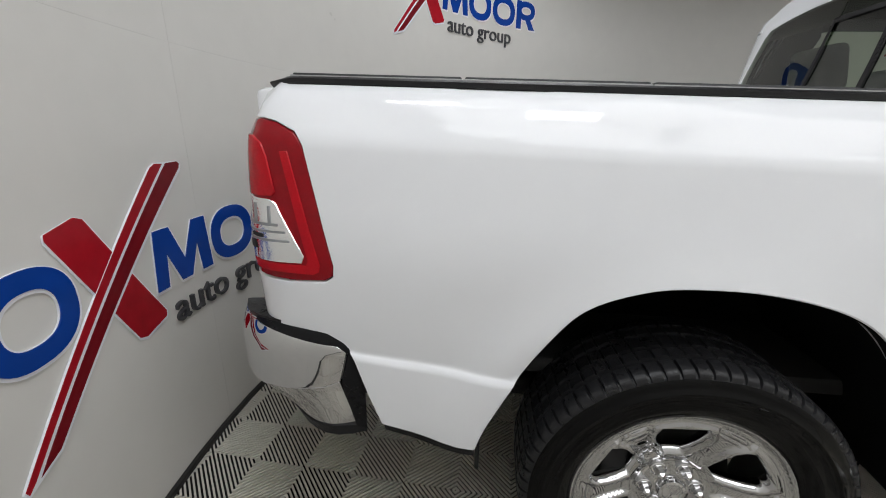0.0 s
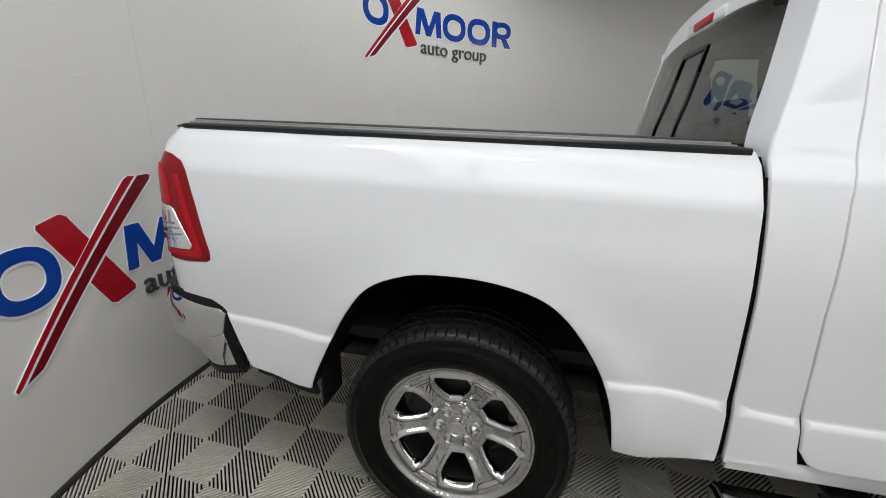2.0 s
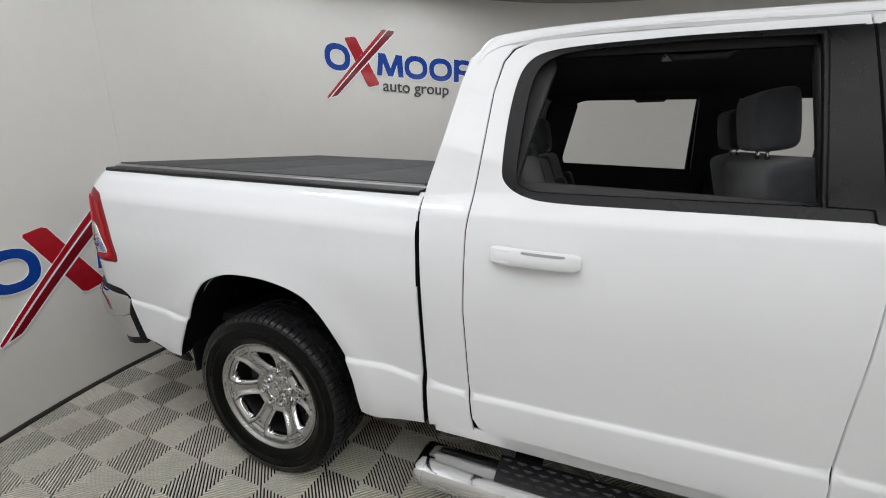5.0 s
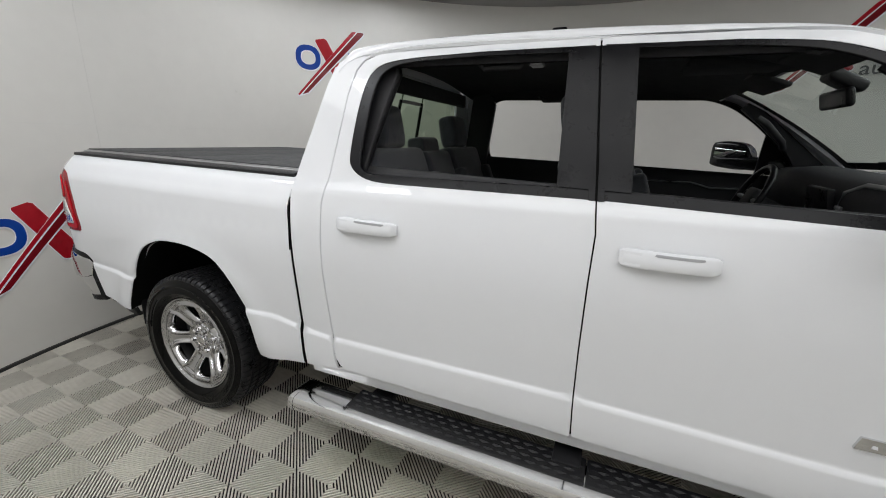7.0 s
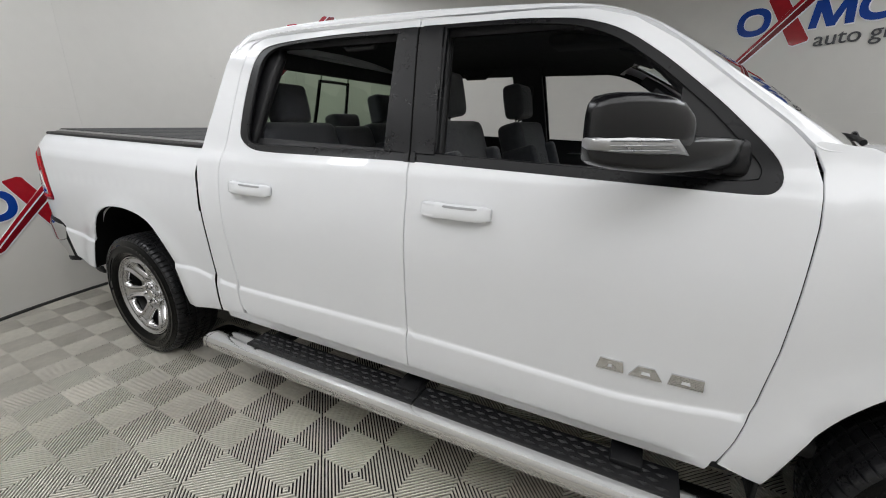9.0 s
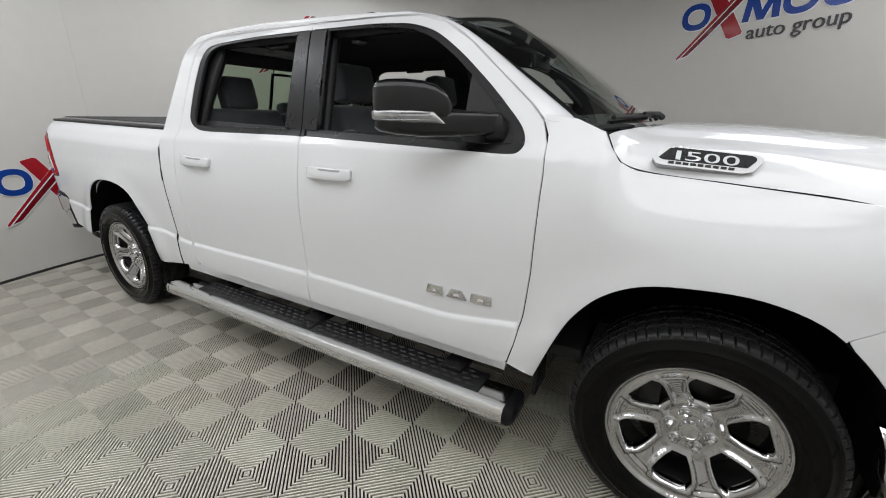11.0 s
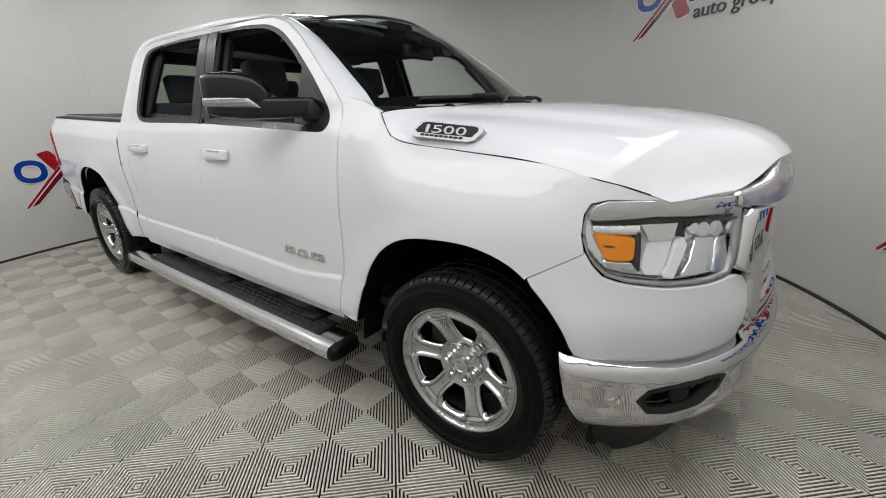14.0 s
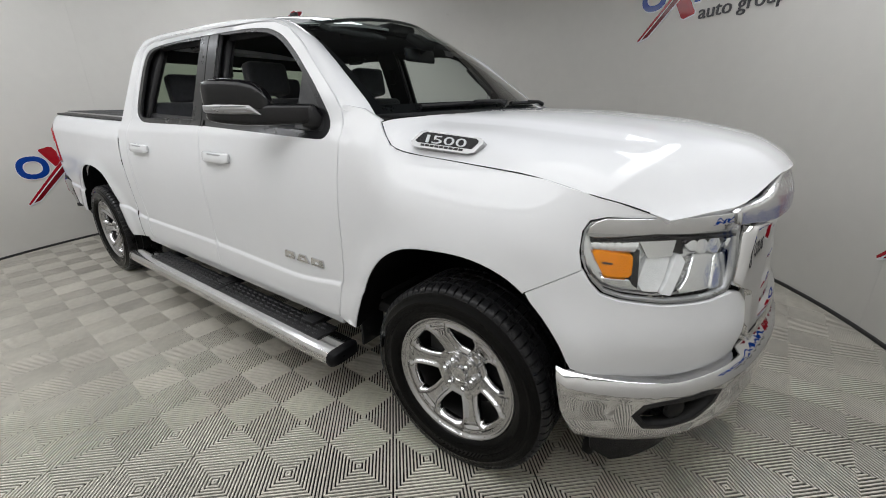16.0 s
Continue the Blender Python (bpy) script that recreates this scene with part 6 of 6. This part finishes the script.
# door lettering as plain chrome blocks
for side in (NEAR, FAR):
    fd = [o for o in truck.children if o.name.startswith("front_door")][0 if side < 0 else 1]
    g = body(side, "cab")
    flat = lambda u, v, d: g(u, v, d)
    for poly in ([(2.670, 0.690), (2.752, 0.690), (2.748, 0.726), (2.680, 0.728)], [(2.766, 0.690), (2.860, 0.690), (2.836, 0.727), (2.790, 0.727)], [(2.874, 0.690), (2.966, 0.690), (2.964, 0.727), (2.880, 0.727)]):
        block = part("chrome_block", prism(poly, flat, -0.002, 0.008), M_CHROME, fd, "raised chrome block", angle=30)
        lo, hi = poly[0][0], poly[1][0]
        part("block_slot", prism([(lo + 0.034, 0.701), (hi - 0.034, 0.701), (hi - 0.036, 0.711), (lo + 0.036, 0.711)], flat, 0.007, 0.0088), M_PAINT, block, smooth=False)

# wipers, aerial
for y0, y1 in ((-0.60, 0.02), (0.05, 0.62)):
    pts = []
    for i in range(9):
        y = y0 + (y1 - y0) * i / 8
        v = (y / 0.80 + 1) / 2
        p = Vector(screen(0.985 - 0.02 * (i / 8), v)) + Vector((0.006, 0, 0.012))
        pts.append(p)
    w = part("wiper", tube(pts, 0.009, 8), M_BLACK, truck, "black wiper blade", angle=50)
    part("wiper_arm", tube([pts[6] + Vector((0.06, 0.03, -0.012)), pts[6] + Vector((0.045, 0.0, 0.004)), pts[4] + Vector((0.010, 0, 0.008))], [0.014, 0.010, 0.007], 8), M_BLACK, w, angle=50)
part("roof_fin", box(1.65, 0, 1.978, 0.075, 0.030, 0.10, 0.012, 3), M_GLOSSB, truck, "small black roof aerial", angle=40)

# ---- cabin ----
place("headliner", grid("headliner", lambda u, v: Vector(roof(0.03 + 0.94 * u, 0.03 + 0.94 * v)) - Vector((0, 0, 0.045)), 16, 16, M_HEAD, flip=True, thick=0.01), truck, "black cloth headliner")
for side in (NEAR, FAR):
    g = body(side, "cab")
    for nm, poly in (("pillar_lining", [(0.84, 1.25), (1.03, 1.30), (1.06, 1.45), (1.13, 1.73), (1.10, 1.80), (0.98, 1.78)]), ("pillar_lining", lean([(1.87, 1.25), (2.06, 1.25), (2.07, 1.80), (1.88, 1.80)])), ("pillar_lining", [(3.02, 1.26), (3.10, 1.28), (3.09, 1.37), (2.66, 1.725), (2.62, 1.68), (2.74, 1.588), (2.90, 1.44)])):
        place(nm, sheet(nm, poly, [], lambda u, v, o: g(u, v, o - 0.05), M_CABIN, 0.08, 0.004, 0.03, flip=side > 0), truck, "black pillar lining")
        place(nm, sheet(nm, poly, [], lambda u, v, o: g(u, v, o - 0.088), M_CABIN, 0.08, 0.004, 0.01, flip=side < 0), truck, "black pillar lining")
    place("header_lining", sheet("header_lining", [(1.0, 1.765), (2.45, 1.735), (2.45, 1.795), (1.0, 1.805)], [], lambda u, v, o: g(u, v, o - 0.06), M_HEAD, 0.1, 0.004, 0.02, flip=side < 0), truck)
place("cab_lining", grid("cab_lining", lambda u, v: back_wall(0.02 + 0.96 * u, -0.9 + 1.06 * v, -0.035), 8, 8, M_CABIN, thick=0.01), truck, "dark rear bulkhead trim")
part("rear_header", box(0.900, 0, 1.752, 0.03, 1.34, 0.085, 0.012, 3), M_HEAD, truck, "dark cloth header over the rear window", angle=30)
part("cab_floor", box(2.0, 0, 0.56, 2.4, 1.7, 0.04, 0.01), M_CABIN, truck, angle=30)


def cushion(w, d, h, crown=0.03, k=6):
    """A padded block: w across, d thick, h high, with a bulging face."""
    bm = bmesh.new()
    bmesh.ops.create_cube(bm, size=1)
    bmesh.ops.scale(bm, vec=(d, w, h), verts=bm.verts)
    bmesh.ops.bevel(bm, geom=bm.edges[:], offset=min(w, d, h) * 0.34, segments=4, profile=0.6, affect="EDGES")
    bmesh.ops.subdivide_edges(bm, edges=[e for e in bm.edges if e.calc_length() > 0.08], cuts=2, use_grid_fill=True)
    for v in bm.verts:
        fy, fz = 2 * v.co.y / w, 2 * v.co.z / h
        v.co.x += crown * (1 - fy * fy) * (1 - fz * fz) * (1 if v.co.x > 0 else -1)
    return bm


def seat(x, y, w, front=True):
    h = 0.62 if front else 0.60
    tilt = -16 if front else -18
    sq = part("seat", cushion(w, 0.54, 0.17, 0.0), M_CLOTH, truck, "dark grey cloth seat", angle=60)
    sq.matrix_basis = pose(x + 0.22, y, 0.83)
    b = part("backrest", cushion(w, 0.15, h, 0.02), M_CLOTH, sq, angle=60)
    b.matrix_basis = pose(-0.27, 0, 0.31, 0, tilt, 0)
    for s_ in (-1, 1):
        o = part("bolster", cushion(0.09, 0.20, h * 0.75, 0.01), M_CLOTH, sq, angle=60)
        o.matrix_basis = pose(-0.22, s_ * (w / 2 - 0.03), 0.25, 0, tilt, 0)
    hr = part("headrest", cushion(0.27 if front else 0.225, 0.11, 0.20, 0.015), M_CLOTH, sq, "padded head restraint", angle=60)
    hr.matrix_basis = pose(-0.375, 0, 0.735 if front else 0.70, 0, tilt * 0.6, 0)
    for s_ in (-0.05, 0.05):
        part("headrest_post", tube([(-0.36, s_, 0.56), (-0.375, s_, 0.68)], 0.007, 8), M_CHROME, sq)


seat(1.98, -0.40, 0.54)
seat(2.10, 0.40, 0.54)
seat(1.10, -0.53, 0.54, False)
seat(1.10, 0.36, 0.54, False)
mid = part("seat", cushion(0.34, 0.5, 0.16, 0.0), M_CLOTH, truck, "dark grey cloth centre seat", angle=60)
mid.matrix_basis = pose(1.32, -0.08, 0.83)
o = part("backrest", cushion(0.36, 0.15, 0.58, 0.02), M_CLOTH, mid, angle=60)
o.matrix_basis = pose(-0.27, 0, 0.30, 0, -18, 0)
o = part("headrest", cushion(0.24, 0.10, 0.12, 0.01), M_CLOTH, mid, angle=60)
o.matrix_basis = pose(-0.38, 0, 0.60, 0, -10, 0)
part("centre_console", box(2.42, 0, 0.86, 0.75, 0.30, 0.34, 0.03, 3), M_CABIN, truck, "black centre console", angle=30)


def dash(u, v):
    y = -0.80 + 1.6 * v
    pts = [(3.22, 1.335), (3.05, 1.352), (2.92, 1.345), (2.86, 1.31), (2.84, 1.24), (2.86, 1.12), (2.92, 0.98), (3.0, 0.80)]
    p = spline([Vector((x, 0, z)) for x, z in pts], 4)
    i = min(len(p) - 2, int(u * (len(p) - 1)))
    k = u * (len(p) - 1) - i
    q = Vector(p[i]).lerp(Vector(p[i + 1]), k)
    hump = 0.035 * math.exp(-((y - 0.40) / 0.2) ** 2) * smooth01(u / 0.2) * smooth01((0.7 - u) / 0.3)
    return (q.x - hump, y, q.z + hump * 0.6)


place("dashboard", grid("dashboard", dash, 28, 24, M_CABIN, flip=False, thick=0.01), truck, "black moulded dashboard with silver trim")
part("centre_screen", box(2.835, 0, 1.17, 0.03, 0.22, 0.28, 0.008, 2, Matrix.Rotation(radians(-10), 4, "Y")), M_GLOSSB, truck, "dark glossy centre screen", angle=30)
for y in (-0.14, 0.14):
    part("dash_trim", tube([(2.835, y, 1.02), (2.82, y, 1.16), (2.845, y * 1.05, 1.30), (2.87, y * 1.6, 1.335), (2.875, y * 4.2, 1.335)], 0.011, 8), M_SILVER, truck, "silver dash trim", angle=50)
for z in (1.06, 1.10, 1.14):
    part("switch_row", box(2.825, -0.165, z + 0.1, 0.012, 0.05, 0.014, 0.003), M_SILVER, truck, angle=30)
ring = []
for k in range(33):
    a = 2 * math.pi * k / 32
    ring.append((0.185 * math.cos(a), 0.185 * math.sin(a), 0))
sw = part("steering_wheel", tube(ring, 0.016, 10, False), M_GLOSSB, truck, "black steering wheel with silver spokes", angle=60)
sw.matrix_basis = pose(2.66, 0.40, 1.20, 0, -66, 0)
part("hub", box(0, 0, -0.015, 0.13, 0.16, 0.05, 0.02, 3), M_CABIN, sw, angle=40)
for a in (0, 180, 270):
    p = Vector((0.18 * math.sin(radians(a)), 0.18 * math.cos(radians(a)), 0))
    part("spoke", tube([p * 0.3 + Vector((0, 0, -0.01)), p], 0.013, 8), M_SILVER, sw, angle=50)
part("steering_column", tube([(2.68, 0.40, 1.19), (2.92, 0.40, 1.08)], 0.045, 12), M_CABIN, truck, angle=50)
im = part("inside_mirror", box(2.79, 0, 1.665, 0.03, 0.26, 0.075, 0.014, 3, Matrix.Rotation(radians(-12), 4, "Y")), M_GLOSSB, truck, "black inside mirror", angle=40)
part("mirror_stem", tube([(2.80, 0, 1.68), (2.86, 0, 1.715)], 0.012, 8), M_BLACK, im, angle=50)
part("sensor_pod", box(2.80, 0, 1.735, 0.14, 0.12, 0.05, 0.018, 3, Matrix.Rotation(radians(28), 4, "Y")), M_BLACK, truck, "black sensor pod behind the windscreen", angle=40)
part("overhead_console", box(2.45, 0, 1.815, 0.45, 0.22, 0.05, 0.02, 3), M_HEAD, truck, "black overhead console", angle=40)
for side in (NEAR, FAR):
    part("sun_visor", box(2.60, side * 0.36, 1.775, 0.17, 0.40, 0.022, 0.009, 3, Matrix.Rotation(radians(20), 4, "Y")), M_HEAD, truck, "folded sun visor", angle=40)
    part("grab_handle", tube([(2.86, side * 0.735, 1.46), (2.84, side * 0.70, 1.50), (2.74, side * 0.665, 1.60), (2.70, side * 0.68, 1.63)], 0.018, 10), M_CABIN, truck, "pillar grab handle", angle=60)
    part("roof_grip", tube([(1.45, side * 0.67, 1.775), (1.48, side * 0.655, 1.745), (1.62, side * 0.655, 1.745), (1.65, side * 0.67, 1.775)], 0.012, 8), M_CABIN, truck, angle=60)
    part("belt_guide", box(1.93, side * 0.70, 1.62, 0.05, 0.03, 0.12, 0.01, 2), M_CABIN, truck, angle=40)
    part("dome_lamp", box(1.55, side * 0.0 + 0.02 * side, 1.862, 0.07, 0.05, 0.02, 0.008, 2), M_SILVER, truck, angle=40)
    part("door_pull_trim", tube([(2.15, side * 0.885, 1.235), (2.45, side * 0.882, 1.235), (2.56, side * 0.878, 1.205), (2.80, side * 0.875, 1.205)], 0.006, 6), M_SILVER, truck, angle=60)
    part("door_pull_trim", tube([(1.20, side * 0.885, 1.27), (1.80, side * 0.882, 1.265)], 0.006, 6), M_SILVER, truck, angle=60)


# ---- floor of vented tiles ----
CHK, ANG = 0.199, -2.7
floor = new("floor")
tagged(floor, "beige-grey ribbed interlocking garage floor tiles with dark gaps", "floor", kind="structure")
bm = bmesh.new()
bm.faces.new([bm.verts.new(on_wall(4 * k, -0.026, -0.06)) for k in range(90)])
part("subfloor", bm, M_GROUT, floor, smooth=False)


def cut(quad, n, d):
    """The part of a convex polygon on the near side of the line n . p = d."""
    out = []
    for a, b in zip(quad, quad[1:] + quad[:1]):
        da, db = a[0] * n[0] + a[1] * n[1] - d, b[0] * n[0] + b[1] * n[1] - d
        if da <= 0:
            out.append(a)
        if da * db < 0:
            t = da / (da - db)
            out.append((a[0] + (b[0] - a[0]) * t, a[1] + (b[1] - a[1]) * t))
    return out


def tile_mesh(edge=None):
    """One tile of four checks: thin slanting ribs over an open dark base; edge, a line (n, d), trims it along the wall."""
    verts, faces = [], []

    def bar(quad, h0=-0.007, h1=0.0):
        if edge:
            quad = cut(quad, *edge)
            if len(quad) < 3:
                return
        b, m = len(verts), len(quad)
        verts.extend([(x, y, h0) for x, y in quad] + [(x, y, h1) for x, y in quad])
        faces.extend([tuple(range(b + m, b + 2 * m))] + [(b + i, b + (i + 1) % m, b + m + (i + 1) % m, b + m + i) for i in range(m)])
    a, n = CHK, 10
    p = a / n                                # pitch along the diagonal's legs
    w = p * 0.47
    for ci in (0, 1):
        for cj in (0, 1):
            diag = (ci + cj) % 2

            def ribs(c0, c1):
                # band c0 <= x + y <= c1 inside the check
                q = [(c0, 0), (c1, 0), (0, c1), (0, c0)] if c1 <= a else [(a, c0 - a), (a, c1 - a), (c1 - a, a), (c0 - a, a)]
                q = [((a - x if diag else x) + (ci - 1) * a, y + (cj - 1) * a) for x, y in q]
                return q if area2(q) > 0 else q[::-1]
            for k in range(2 * n):
                c = (k + 0.5) * p
                c0, c1 = c - w / 2, c + w / 2
                if c0 < a < c1:
                    c0, c1 = (c0, a) if a - c0 > c1 - a else (a, c1)
                bar(ribs(max(c0, 0.0004), min(c1, 2 * a - 0.0004)))
    return mesh_of("tile", verts, faces, M_TILE, smooth=False)


TILE = tile_mesh()
base = Vector((3.1776, -1.4285))
ca, sa = math.cos(radians(ANG)), math.sin(radians(ANG))
for i in range(-20, 21):
    for j in range(-20, 21):
        x, y = base.x + 2 * CHK * (i * ca - j * sa), base.y + 2 * CHK * (i * sa + j * ca)
        far = [math.hypot(x + dx * ca - dy * sa - CX, y + dx * sa + dy * ca - CY) for dx in (-CHK, CHK) for dy in (-CHK, CHK)]
        if min(far) > RW:
            continue
        me = TILE
        if max(far) > RW + 0.01:
            k = math.hypot(x - CX, y - CY)
            nx, ny = (x - CX) / k, (y - CY) / k
            me = tile_mesh(((nx * ca + ny * sa, ny * ca - nx * sa), RW + 0.012 - k))
            if not me.polygons:
                continue
        o = new("tile", me)
        o.parent = floor
        o.matrix_basis = pose(x, y, 0, 0, 0, ANG)
